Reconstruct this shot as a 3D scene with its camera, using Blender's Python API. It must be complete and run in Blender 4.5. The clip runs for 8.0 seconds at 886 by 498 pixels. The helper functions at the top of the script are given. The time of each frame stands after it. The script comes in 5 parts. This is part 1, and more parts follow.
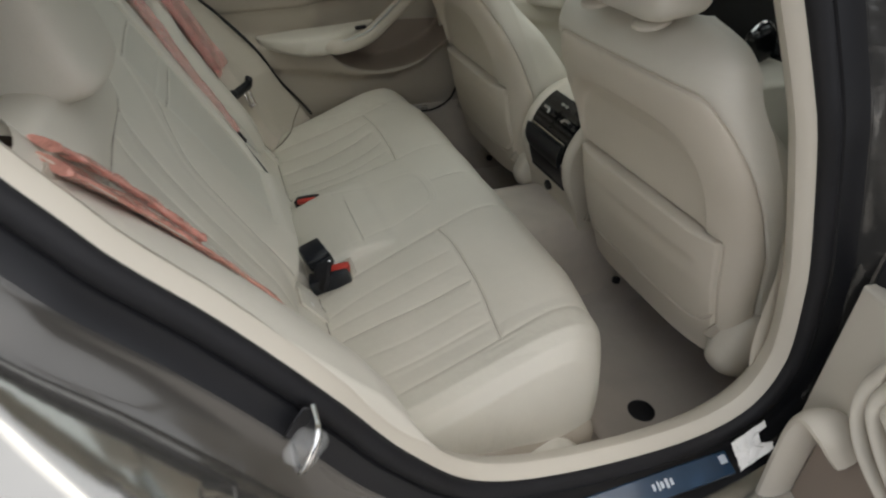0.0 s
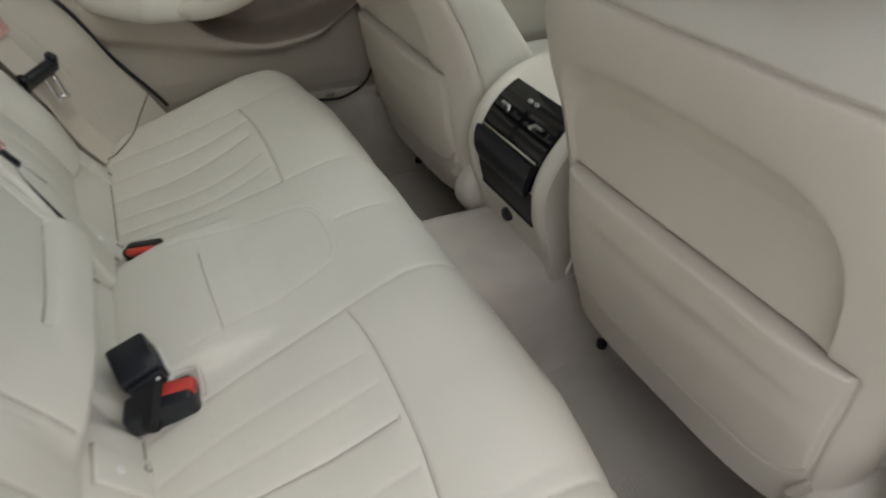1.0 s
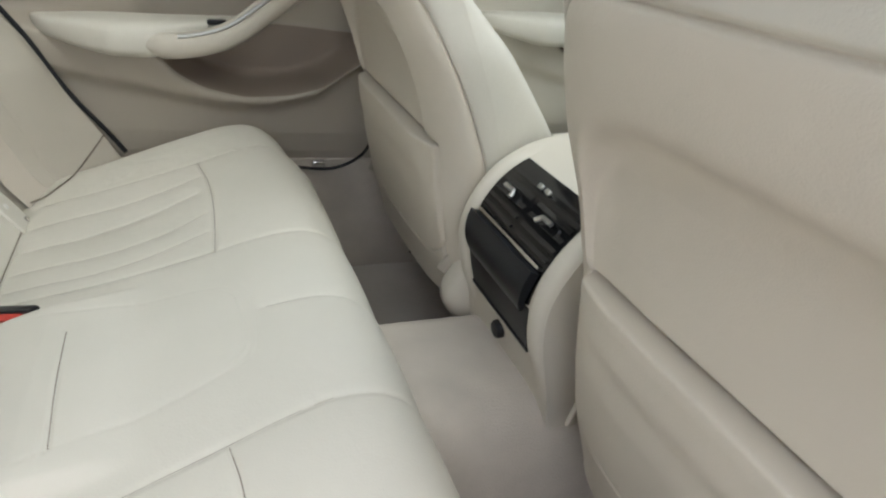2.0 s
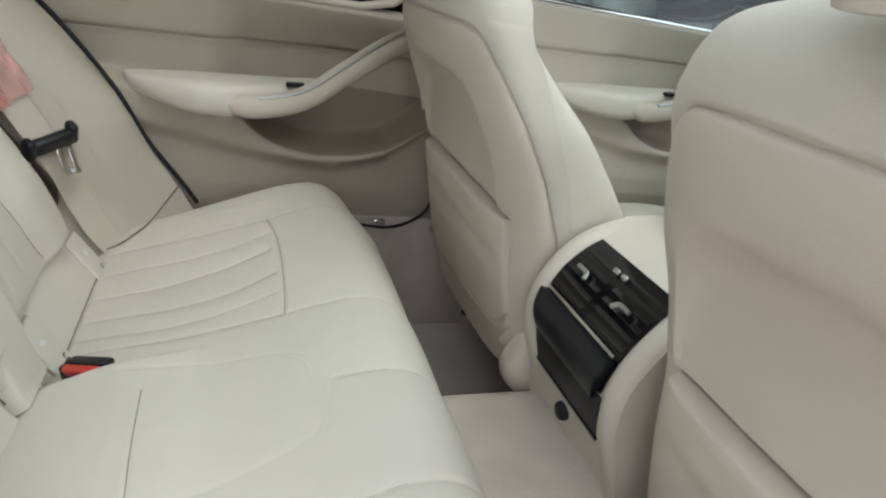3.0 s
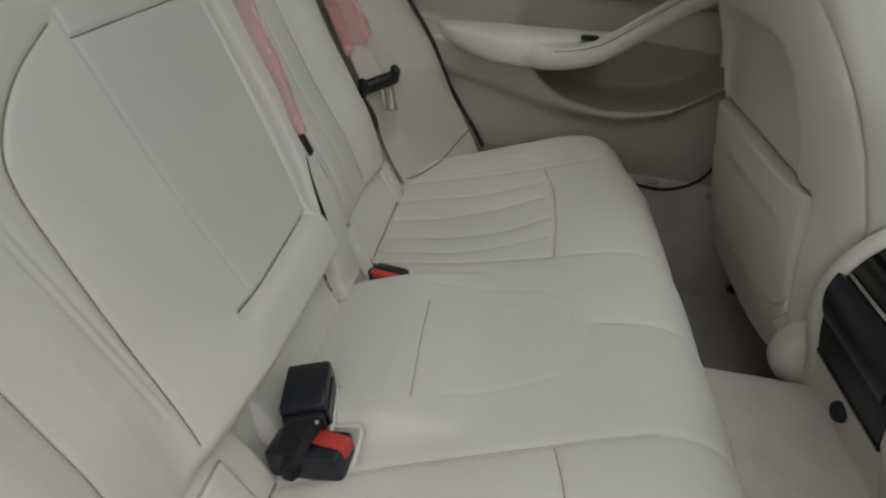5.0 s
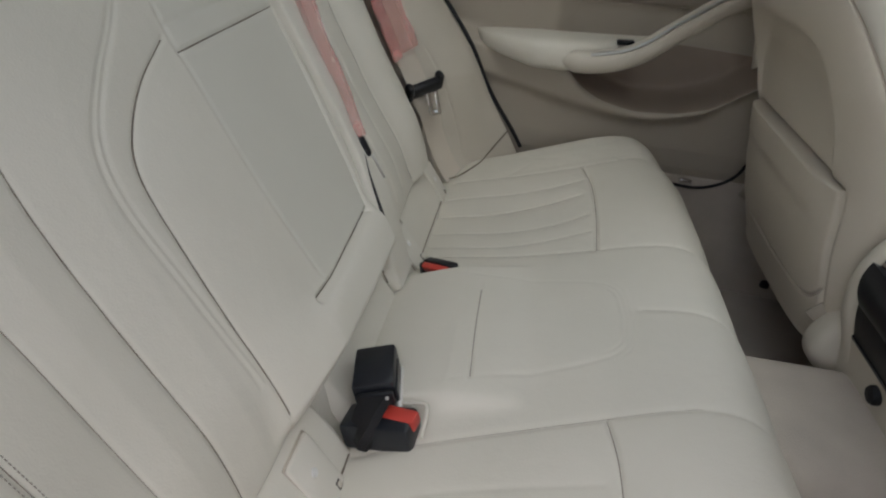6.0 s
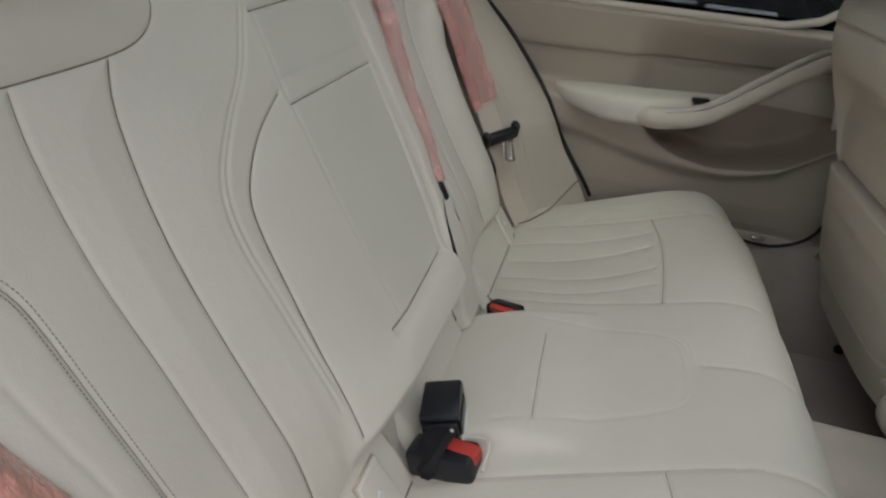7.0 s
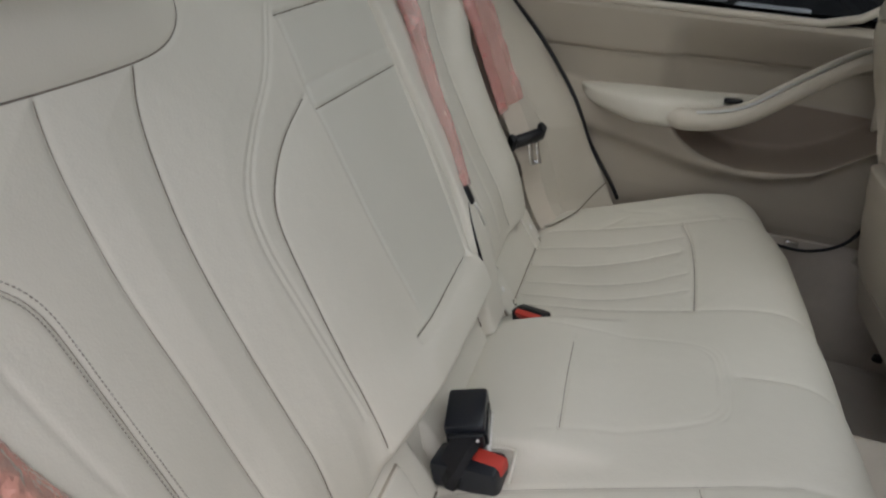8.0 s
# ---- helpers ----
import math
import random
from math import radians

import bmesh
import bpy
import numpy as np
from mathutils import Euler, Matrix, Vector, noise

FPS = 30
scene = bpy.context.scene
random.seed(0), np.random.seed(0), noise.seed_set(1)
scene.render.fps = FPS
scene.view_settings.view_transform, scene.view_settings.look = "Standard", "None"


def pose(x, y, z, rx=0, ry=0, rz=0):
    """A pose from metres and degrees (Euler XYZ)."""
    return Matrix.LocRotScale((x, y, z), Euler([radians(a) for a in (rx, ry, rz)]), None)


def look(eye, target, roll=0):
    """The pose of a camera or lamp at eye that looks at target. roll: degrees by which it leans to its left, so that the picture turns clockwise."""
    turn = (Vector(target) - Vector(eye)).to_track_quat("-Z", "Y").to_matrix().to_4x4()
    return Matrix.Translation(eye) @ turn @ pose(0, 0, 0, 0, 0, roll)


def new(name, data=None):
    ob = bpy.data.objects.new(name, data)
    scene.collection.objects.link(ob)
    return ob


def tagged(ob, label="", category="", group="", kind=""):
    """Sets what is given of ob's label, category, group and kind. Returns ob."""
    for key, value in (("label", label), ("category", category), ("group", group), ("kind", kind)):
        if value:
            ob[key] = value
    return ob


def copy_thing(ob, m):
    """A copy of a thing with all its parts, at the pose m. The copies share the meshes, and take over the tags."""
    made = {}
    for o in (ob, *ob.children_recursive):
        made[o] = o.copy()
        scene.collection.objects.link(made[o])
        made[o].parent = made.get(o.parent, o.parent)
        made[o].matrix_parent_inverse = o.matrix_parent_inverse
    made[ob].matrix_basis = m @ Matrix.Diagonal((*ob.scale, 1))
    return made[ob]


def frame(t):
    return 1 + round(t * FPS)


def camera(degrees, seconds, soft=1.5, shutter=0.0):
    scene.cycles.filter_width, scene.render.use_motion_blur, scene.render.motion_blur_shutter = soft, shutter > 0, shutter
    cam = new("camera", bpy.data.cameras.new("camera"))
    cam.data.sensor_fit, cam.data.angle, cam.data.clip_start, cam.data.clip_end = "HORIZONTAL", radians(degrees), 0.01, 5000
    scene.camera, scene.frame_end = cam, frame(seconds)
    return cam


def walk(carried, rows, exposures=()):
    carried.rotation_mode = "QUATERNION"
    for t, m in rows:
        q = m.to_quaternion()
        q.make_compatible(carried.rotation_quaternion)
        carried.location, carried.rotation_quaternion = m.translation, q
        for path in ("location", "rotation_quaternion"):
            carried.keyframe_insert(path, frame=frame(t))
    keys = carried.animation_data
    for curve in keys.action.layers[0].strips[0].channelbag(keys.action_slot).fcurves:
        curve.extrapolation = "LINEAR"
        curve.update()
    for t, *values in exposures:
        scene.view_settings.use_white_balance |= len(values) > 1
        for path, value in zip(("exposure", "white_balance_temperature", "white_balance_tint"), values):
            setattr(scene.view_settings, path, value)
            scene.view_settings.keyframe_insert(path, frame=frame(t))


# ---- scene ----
# World: x towards the car's nose, y from the open right rear door to the left side, z up from the ground.
cam = camera(72.2, 8.0, soft=2.2, shutter=0.3)
PATH = [
    (0, (-0.006, -1.138, 1.264), (0.563, 0.412, 0.134), 0.4),
    (0.3, (0.046, -1.053, 1.242), (0.672, 0.468, 0.104), 2.4),
    (0.5, (0.086, -0.946, 1.216), (0.802, 0.562, 0.114), 4.4),
    (0.7, (0.118, -0.837, 1.184), (0.86, 0.695, 0.135), 3.7),
    (1, (0.175, -0.707, 1.125), (0.946, 0.698, -0.072), 3.8),
    (1.2, (0.247, -0.64, 1.081), (0.887, 0.931, 0.021), 2.0),
    (2.3, (0.325, -0.545, 1.01), (1.097, 1.066, 0.112), 10.9),
    (2.5, (0.299, -0.539, 1.019), (1.037, 1.11, 0.16), 11.7),
    (3, (0.281, -0.518, 1.036), (0.943, 1.181, 0.214), 10.6),
    (3.5, (0.281, -0.506, 1.039), (0.786, 1.15, 0.04), 9.9),
    (4, (0.282, -0.51, 1.041), (0.627, 1.146, -0.026), 7.4),
    (4.5, (0.262, -0.523, 1.041), (0.341, 1.165, -0.029), 7.5),
    (4.7, (0.255, -0.532, 1.036), (0.233, 1.161, -0.029), 7.6),
    (5.8, (0.215, -0.607, 1.054), (0.029, 1.084, 0.003), 6.4),
    (6, (0.21, -0.611, 1.053), (0.028, 1.079, -0.002), 5.8),
    (6.5, (0.201, -0.634, 1.064), (-0.054, 1.064, 0.039), 6.7),
    (7, (0.201, -0.649, 1.079), (-0.197, 1.056, 0.113), 5.9),
    (7.5, (0.197, -0.643, 1.092), (-0.251, 1.082, 0.185), 4.1),
    (8, (0.193, -0.636, 1.079), (-0.275, 1.047, 0.106), 5.0),
]
EXPOSURES = [(0.0, 0.5, 6050, 6), (0.5, 0.4, 6050, 6), (1.0, 0.95, 5880, 7), (2.5, 1.62, 5780, 7), (3.5, 1.27, 5760, 7), (4.5, 0.72, 5780, 7), (6.0, 0.78, 5800, 10), (7.0, 0.8, 5850, 11), (8.0, 0.88, 5850, 11)]
walk(cam, [(t, look(eye, target, roll)) for t, eye, target, roll in PATH], EXPOSURES)


# ---- light ----
world = bpy.data.worlds.new("sky")
world.use_nodes = True
scene.world = world
wn = world.node_tree.nodes
sky = wn.new("ShaderNodeTexSky")
sky.sky_type = "NISHITA"
sky.sun_disc = False
sky.sun_elevation, sky.sun_rotation = radians(58), radians(165)
sky.air_density, sky.dust_density, sky.ozone_density = 0.6, 6.0, 0.6
veil = wn.new("ShaderNodeMix")  # an even cloud cover over most of the sky
veil.data_type = "RGBA"
veil.inputs[0].default_value = 0.7
veil.inputs[7].default_value = (6.35, 6.0, 5.7, 1)
world.node_tree.links.new(sky.outputs["Color"], veil.inputs[6])
world.node_tree.links.new(veil.outputs[2], wn["Background"].inputs["Color"])
wn["Background"].inputs["Strength"].default_value = 0.15

sun_data = bpy.data.lights.new("sun", "SUN")
sun_data.energy, sun_data.angle, sun_data.color = 0.14, radians(60), (1.0, 0.985, 0.92)
sun = new("sun", sun_data)
sun.matrix_world = look((0.55, -2.05, 3.4), (0, 0, 0))


# ---- small tools ----
def mesh_of(verts, faces, name="mesh"):
    """A mesh from arrays of corners and of faces that all have as many corners."""
    verts, faces = np.asarray(verts, float).reshape(-1, 3), np.asarray(faces, int)
    me = bpy.data.meshes.new(name)
    n, k = faces.shape
    me.vertices.add(len(verts))
    me.vertices.foreach_set("co", verts.ravel())
    me.loops.add(n * k)
    me.loops.foreach_set("vertex_index", faces.ravel())
    me.polygons.add(n)
    me.polygons.foreach_set("loop_start", np.arange(n) * k)
    me.update(calc_edges=True)
    me.validate()
    return me


def thing(name, label, category, base=(0, 0, 0), group="", kind=""):
    ob = new(name)
    ob.location = base
    ob.empty_display_size = 0.05
    return tagged(ob, label, category, group, kind)


def part(name, me, material, parent=None, label="", smooth=True, sharp=40):
    """Links a bmesh or a mesh, given in world places, as one object under its parent."""
    if isinstance(me, bmesh.types.BMesh):
        bm, me = me, bpy.data.meshes.new(name)
        bmesh.ops.recalc_face_normals(bm, faces=bm.faces)
        bm.to_mesh(me)
        bm.free()
    me.materials.clear()
    me.materials.append(material)
    if me.name in SOFT:
        me.polygons.foreach_set("use_smooth", [True] * len(me.polygons))
        me.normals_split_custom_set_from_vertices(SOFT[me.name])
    elif smooth:
        me.polygons.foreach_set("use_smooth", [True] * len(me.polygons))
        me.set_sharp_from_angle(angle=radians(sharp))
    ob = new(name, me)
    if parent:
        ob.parent = parent
        if not parent.parent:
            ob.matrix_parent_inverse = Matrix.Translation(parent.location).inverted()
    if label:
        ob["label"] = label
    return ob


def spline(pts, n=12, closed=False):
    """Points of a smooth line through the given ones."""
    p = np.asarray(pts, float)
    if closed:
        p = np.vstack([p[-1], p, p[0], p[1]])
    else:
        p = np.vstack([2 * p[0] - p[1], p, 2 * p[-1] - p[-2]])
    out, t = [], np.linspace(0, 1, n, endpoint=False)[:, None]
    for a, b, c, d in zip(p, p[1:], p[2:], p[3:]):
        out.append(0.5 * (2 * b + (c - a) * t + (2 * a - 5 * b + 4 * c - d) * t**2 + (3 * b - a - 3 * c + d) * t**3))
    if not closed:
        out.append(p[-2:-1])
    return np.vstack(out)


def even(line, n):
    """The line cut into n points at even steps."""
    line = np.asarray(line, float)
    s = np.r_[0, np.cumsum(np.linalg.norm(np.diff(line, axis=0), axis=1))]
    return np.stack([np.interp(np.linspace(0, s[-1], n), s, c) for c in line.T], -1)


def off_lines(u, v, lines):
    """The distance of the points (u, v) from the nearest of some lines."""
    best = np.full(u.shape, 9.0)
    for line in lines:
        for (a, b), (c, d) in zip(line, line[1:]):
            du, dv = c - a, d - b
            k = np.clip(((u - a) * du + (v - b) * dv) / (du * du + dv * dv + 1e-12), 0, 1)
            best = np.minimum(best, np.hypot(u - a - k * du, v - b - k * dv))
    return best


def bump(x, a, b, soft):
    """1 between a and b, 0 outside, with soft edges."""
    f = lambda q: 1 / (1 + np.exp(-np.clip(q / soft, -40, 40)))
    return f(x - a) * f(b - x)


def grid_faces(nv, nu, closed_u=False):
    i, j = np.meshgrid(np.arange(nv - 1), np.arange(nu if closed_u else nu - 1), indexing="ij")
    k = (j + 1) % nu
    return np.stack([i * nu + j, i * nu + k, (i + 1) * nu + k, (i + 1) * nu + j], -1).reshape(-1, 4)


SOFT = {}  # smooth directions of sheets that are cut from one surface


def sheet(pts, keep=None):
    """A mesh from a grid of points; keep: which of its faces."""
    nv, nu = pts.shape[:2]
    f = grid_faces(nv, nu)
    if keep is not None:
        n = np.cross(np.gradient(pts, axis=1), np.gradient(pts, axis=0)).reshape(-1, 3)
        n = -n / (np.linalg.norm(n, axis=1)[:, None] + 1e-12)
        f = f[keep.ravel()]
        used, f = np.unique(f, return_inverse=True)
        f = f.reshape(-1, 4)
        p = pts.reshape(-1, 3)[used]
        face = np.cross(p[f[:, 1]] - p[f[:, 0]], p[f[:, 3]] - p[f[:, 0]])
        if (face * n[used][f[:, 0]]).sum() < 0:
            n = -n
        me = mesh_of(p, f)
        if len(me.polygons) == len(f):
            SOFT[me.name] = n[used]
        return me
    return mesh_of(pts.reshape(-1, 3), f)


def along(pts, fi, fj):
    """Places on a grid of points at broken row and column numbers."""
    fi, fj = np.clip(fi, 0, pts.shape[0] - 1.001), np.clip(fj, 0, pts.shape[1] - 1.001)
    i, j = fi.astype(int), fj.astype(int)
    u, v = (fi - i)[:, None], (fj - j)[:, None]
    return pts[i, j] * (1 - u) * (1 - v) + pts[i + 1, j] * u * (1 - v) + pts[i, j + 1] * (1 - u) * v + pts[i + 1, j + 1] * u * v


def loft(rings, caps=True):
    """A closed skin over rings of equally many points."""
    rings = np.asarray(rings, float)
    nv, nu = rings.shape[:2]
    bm = bmesh.new()
    vs = [[bm.verts.new(p) for p in ring] for ring in rings]
    for a, b in zip(vs, vs[1:]):
        for i in range(nu):
            bm.faces.new((a[i], a[(i + 1) % nu], b[(i + 1) % nu], b[i]))
    if caps:
        bm.faces.new(vs[0][::-1])
        bm.faces.new(vs[-1])
    return bm


def sweep(line, profile, up=(0, 0, 1), closed=False, caps=True):
    """A profile of (side, up) pairs drawn along a line."""
    line, up = np.asarray(line, float), np.asarray(up, float)
    rings, n = [], len(line)
    for i, p in enumerate(line):
        a, b = (line[i - 1], line[(i + 1) % n]) if closed else (line[max(i - 1, 0)], line[min(i + 1, n - 1)])
        t = (b - a) / (np.linalg.norm(b - a) + 1e-9)
        side = np.cross(t, up)
        side /= np.linalg.norm(side) + 1e-9
        over = np.cross(side, t)
        rings.append([p + side * s + over * h for s, h in profile])
    if closed:
        rings.append(rings[0])
        bm = loft(rings, False)
        bmesh.ops.remove_doubles(bm, verts=bm.verts, dist=1e-6)
        return bm
    return loft(rings, caps)


def circle(r, n=12, r2=None):
    return [(r * math.cos(2 * math.pi * i / n), (r2 or r) * math.sin(2 * math.pi * i / n)) for i in range(n)]


def band(w, h, r=0.0015):
    """A flat profile with slightly rounded edges."""
    return [(-w / 2 + r, -h / 2), (w / 2 - r, -h / 2), (w / 2, 0), (w / 2 - r, h / 2), (-w / 2 + r, h / 2), (-w / 2, 0)]


def box(size, at=(0, 0, 0), r=0.004, seg=2, turn=(0, 0, 0)):
    """A block with rounded edges."""
    bm = bmesh.new()
    bmesh.ops.create_cube(bm, size=1)
    bmesh.ops.scale(bm, vec=size, verts=bm.verts)
    if r:
        bmesh.ops.bevel(bm, geom=bm.edges[:], offset=min(r, min(size) * 0.49), segments=seg, profile=0.5, affect="EDGES")
    bmesh.ops.transform(bm, matrix=pose(*at, *turn), verts=bm.verts)
    return bm


def prism(outline, axis, a, b, r=0.0, seg=2):
    """An outline in the two other axes, drawn out along axis from a to b."""
    bm = bmesh.new()
    put = {"x": lambda p, q: (q, p[0], p[1]), "y": lambda p, q: (p[0], q, p[1]), "z": lambda p, q: (p[0], p[1], q)}[axis]
    lo = [bm.verts.new(put(p, a)) for p in outline]
    hi = [bm.verts.new(put(p, b)) for p in outline]
    n = len(outline)
    rim = [bm.faces.new(lo[::-1]), bm.faces.new(hi)]
    for i in range(n):
        bm.faces.new((lo[i], lo[(i + 1) % n], hi[(i + 1) % n], hi[i]))
    if r:
        edges = list({e for f in rim for e in f.edges})
        bmesh.ops.bevel(bm, geom=edges, offset=r, segments=seg, profile=0.5, affect="EDGES")
    return bm


def lathe(profile, at, n=24, turn=(0, 0, 0)):
    """A turned shape from (radius, height) pairs."""
    rings = [[(r * math.cos(2 * math.pi * i / n), r * math.sin(2 * math.pi * i / n), h) for i in range(n)] for r, h in profile]
    bm = loft(rings)
    bmesh.ops.transform(bm, matrix=pose(*at, *turn), verts=bm.verts)
    return bm


def puff(size, at, power=4.0, n=28, turn=(0, 0, 0), shape=None):
    """A stuffed block: a ball squared off by power."""
    a, b = np.linspace(-math.pi / 2, math.pi / 2, n), np.linspace(-math.pi, math.pi, 2 * n, endpoint=False)
    p = lambda q: np.sign(q) * np.abs(q) ** (2 / power)
    A, Bq = np.meshgrid(a[1:-1], b, indexing="ij")
    x, y, z = p(np.cos(A)) * p(np.cos(Bq)) * size[0] / 2, p(np.cos(A)) * p(np.sin(Bq)) * size[1] / 2, p(np.sin(A)) * size[2] / 2
    pts = np.stack([x, y, z], -1)
    if shape is not None:
        pts = shape(pts)
    bm = loft(pts)
    bmesh.ops.transform(bm, matrix=pose(*at, *turn), verts=bm.verts)
    return bm


# ---- materials ----
def material(name, color, rough=0.5, metal=0.0, vary=0.06, vary_scale=6.0, grain=None, grain_depth=0.1, fine=None, fine_depth=0.05,
             coat=0.0, sheen=0.0, specular=0.5, second=None, second_scale=3.0, alpha=1.0):
    """A surface with slow stains, a grain and a finer grain, all in metres."""
    m = bpy.data.materials.new(name)
    m.use_nodes = True
    nt = m.node_tree
    n, l = nt.nodes, nt.links
    b = n["Principled BSDF"]
    b.inputs["Metallic"].default_value = metal
    b.inputs["Specular IOR Level"].default_value = specular
    b.inputs["Coat Weight"].default_value = coat
    b.inputs["Coat Roughness"].default_value = 0.08
    b.inputs["Sheen Weight"].default_value = sheen
    b.inputs["Alpha"].default_value = alpha
    at = n.new("ShaderNodeTexCoord")
    slow = n.new("ShaderNodeTexNoise")
    slow.inputs["Scale"].default_value = vary_scale
    slow.inputs["Detail"].default_value = 5
    l.new(at.outputs["Object"], slow.inputs["Vector"])
    ramp = n.new("ShaderNodeValToRGB")
    ramp.color_ramp.elements[0].position, ramp.color_ramp.elements[1].position = 0.3, 0.7
    lo = [c * (1 - vary) for c in color]
    hi = [min(1, c * (1 + vary)) for c in (second or color)]
    ramp.color_ramp.elements[0].color, ramp.color_ramp.elements[1].color = (*lo, 1), (*hi, 1)
    l.new(slow.outputs["Fac"], ramp.inputs["Fac"])
    l.new(ramp.outputs["Color"], b.inputs["Base Color"])
    rr = n.new("ShaderNodeMapRange")
    rr.inputs["To Min"].default_value, rr.inputs["To Max"].default_value = max(0.02, rough * 0.85), min(1, rough * 1.15)
    l.new(slow.outputs["Fac"], rr.inputs["Value"])
    l.new(rr.outputs["Result"], b.inputs["Roughness"])
    last = None
    for scale, depth, kind in ((grain, grain_depth, "voronoi"), (fine, fine_depth, "noise")):
        if not scale:
            continue
        if kind == "voronoi":
            tex = n.new("ShaderNodeTexVoronoi")
            tex.feature = "SMOOTH_F1"
            out = tex.outputs["Distance"]
        else:
            tex = n.new("ShaderNodeTexNoise")
            tex.inputs["Detail"].default_value = 4
            out = tex.outputs["Fac"]
        tex.inputs["Scale"].default_value = scale
        l.new(at.outputs["Object"], tex.inputs["Vector"])
        bp = n.new("ShaderNodeBump")
        bp.inputs["Strength"].default_value = depth
        bp.inputs["Distance"].default_value = 1.0 / scale
        l.new(out, bp.inputs["Height"])
        if last:
            l.new(last.outputs["Normal"], bp.inputs["Normal"])
        last = bp
    if last:
        l.new(last.outputs["Normal"], b.inputs["Normal"])
    return m


CREAM = (0.595, 0.57, 0.50)
leather = material("cream_leather", CREAM, 0.52, specular=0.4, vary=0.035, vary_scale=5, grain=650, grain_depth=0.10, fine=60, fine_depth=0.035, second=(0.61, 0.582, 0.515))
leather_soft = material("cream_leather_gathered", CREAM, 0.48, vary=0.04, vary_scale=9, grain=600, grain_depth=0.12, fine=30, fine_depth=0.08)
leather_back = material("warm_seat_back_leather", (0.585, 0.535, 0.455), 0.5, specular=0.4, vary=0.04, vary_scale=5, grain=650, grain_depth=0.10, fine=60, fine_depth=0.035)
# Darker copy of the leather; carries the far bolster's shade as colour.
leather_shaded = material("shaded_bolster_leather", (0.47, 0.435, 0.37), 0.55, specular=0.35, vary=0.05, vary_scale=6, grain=650, grain_depth=0.10, fine=60, fine_depth=0.04)
leather_grey = material("greyish_leather", (0.57, 0.552, 0.49), 0.40, vary=0.03, vary_scale=5, grain=650, grain_depth=0.08, fine=60, fine_depth=0.03)
plastic_pale = material("pale_cream_plastic", (0.60, 0.575, 0.51), 0.38, vary=0.03, grain=900, grain_depth=0.05)
plastic_cream = material("cream_plastic", (0.56, 0.52, 0.445), 0.55, vary=0.03, grain=900, grain_depth=0.08)
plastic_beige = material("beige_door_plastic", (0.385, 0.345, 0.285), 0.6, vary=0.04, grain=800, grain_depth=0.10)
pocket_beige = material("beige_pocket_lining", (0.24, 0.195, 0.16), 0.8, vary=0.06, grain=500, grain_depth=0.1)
carpet = material("beige_carpet", (0.48, 0.43, 0.37), 0.95, vary=0.10, vary_scale=14, fine=520, fine_depth=0.5, sheen=0.3, grain=420, grain_depth=0.15)
mat_cloth = material("beige_floor_mat", (0.46, 0.415, 0.365), 0.95, vary=0.08, vary_scale=10, fine=480, fine_depth=0.55, sheen=0.3, grain=380, grain_depth=0.2)
headlining = material("headlining_cloth", (0.62, 0.58, 0.50), 0.95, fine=300, fine_depth=0.4)
rubber = material("black_rubber", (0.010, 0.010, 0.012), 0.58, specular=0.3, vary=0.2, vary_scale=20, fine=200, fine_depth=0.1)
black_plastic = material("black_plastic", (0.012, 0.0125, 0.015), 0.38, specular=0.32, vary=0.15, fine=500, fine_depth=0.08)
buckle_black = material("blue_black_plastic", (0.011, 0.013, 0.018), 0.28, specular=0.45, vary=0.1, fine=500, fine_depth=0.04)
black_gloss = material("black_gloss", (0.005, 0.005, 0.006), 0.16, vary=0.1, coat=0.25, specular=0.35)
black_grey = material("dark_grey_flap", (0.012, 0.013, 0.016), 0.3, specular=0.3, vary=0.1, fine=600, fine_depth=0.05)
red_plastic = material("red_plastic", (0.44, 0.045, 0.032), 0.4, vary=0.08)
chrome = material("chrome", (0.80, 0.80, 0.80), 0.14, metal=1.0, vary=0.03)
satin = material("satin_silver", (0.62, 0.62, 0.60), 0.32, metal=1.0, vary=0.05)
paint = material("brown_metallic_paint", (0.50, 0.485, 0.45), 0.10, metal=0.9, vary=0.12, vary_scale=3, coat=1.0, fine=1500, fine_depth=0.03)
# The same car paint, coloured darker to stand for shade in the jamb.
shaded_paint = material("shaded_brown_paint", (0.10, 0.094, 0.085), 0.22, metal=0.5, vary=0.12, vary_scale=3, coat=1.0, fine=1500, fine_depth=0.03)
webbing = material("beige_webbing", (0.52, 0.47, 0.40), 0.85, vary=0.05, fine=700, fine_depth=0.5)
thread = material("grey_thread", (0.27, 0.245, 0.215), 0.9, vary=0.1)
# These two are laid into seams and gaps as drawn-in shadow lines.
seam_gap = material("seam_gap_shade", (0.15, 0.125, 0.10), 0.9, vary=0.1)
seam_dark = material("seam_shadow_thread", (0.21, 0.18, 0.15), 0.9, vary=0.1)
blue_film = material("blue_film", (0.022, 0.048, 0.090), 0.22, vary=0.25, vary_scale=18, coat=0.5)
white_ink = material("pale_print", (0.55, 0.60, 0.66), 0.5, vary=0.1)
paper_white = material("white_film_scrap", (0.70, 0.69, 0.67), 0.35, vary=0.08, vary_scale=40, fine=60, fine_depth=0.5)
# Darkened body paint for the middle pillar; its shade is in the colour.
pillar_shade = material("shaded_pillar_paint", (0.06, 0.059, 0.057), 0.16, metal=0.35, vary=0.25, vary_scale=7, coat=0.8, fine=14, fine_depth=0.12)
tarmac = material("grey_concrete", (0.58, 0.54, 0.49), 0.9, vary=0.15, vary_scale=2, fine=60, fine_depth=0.5)
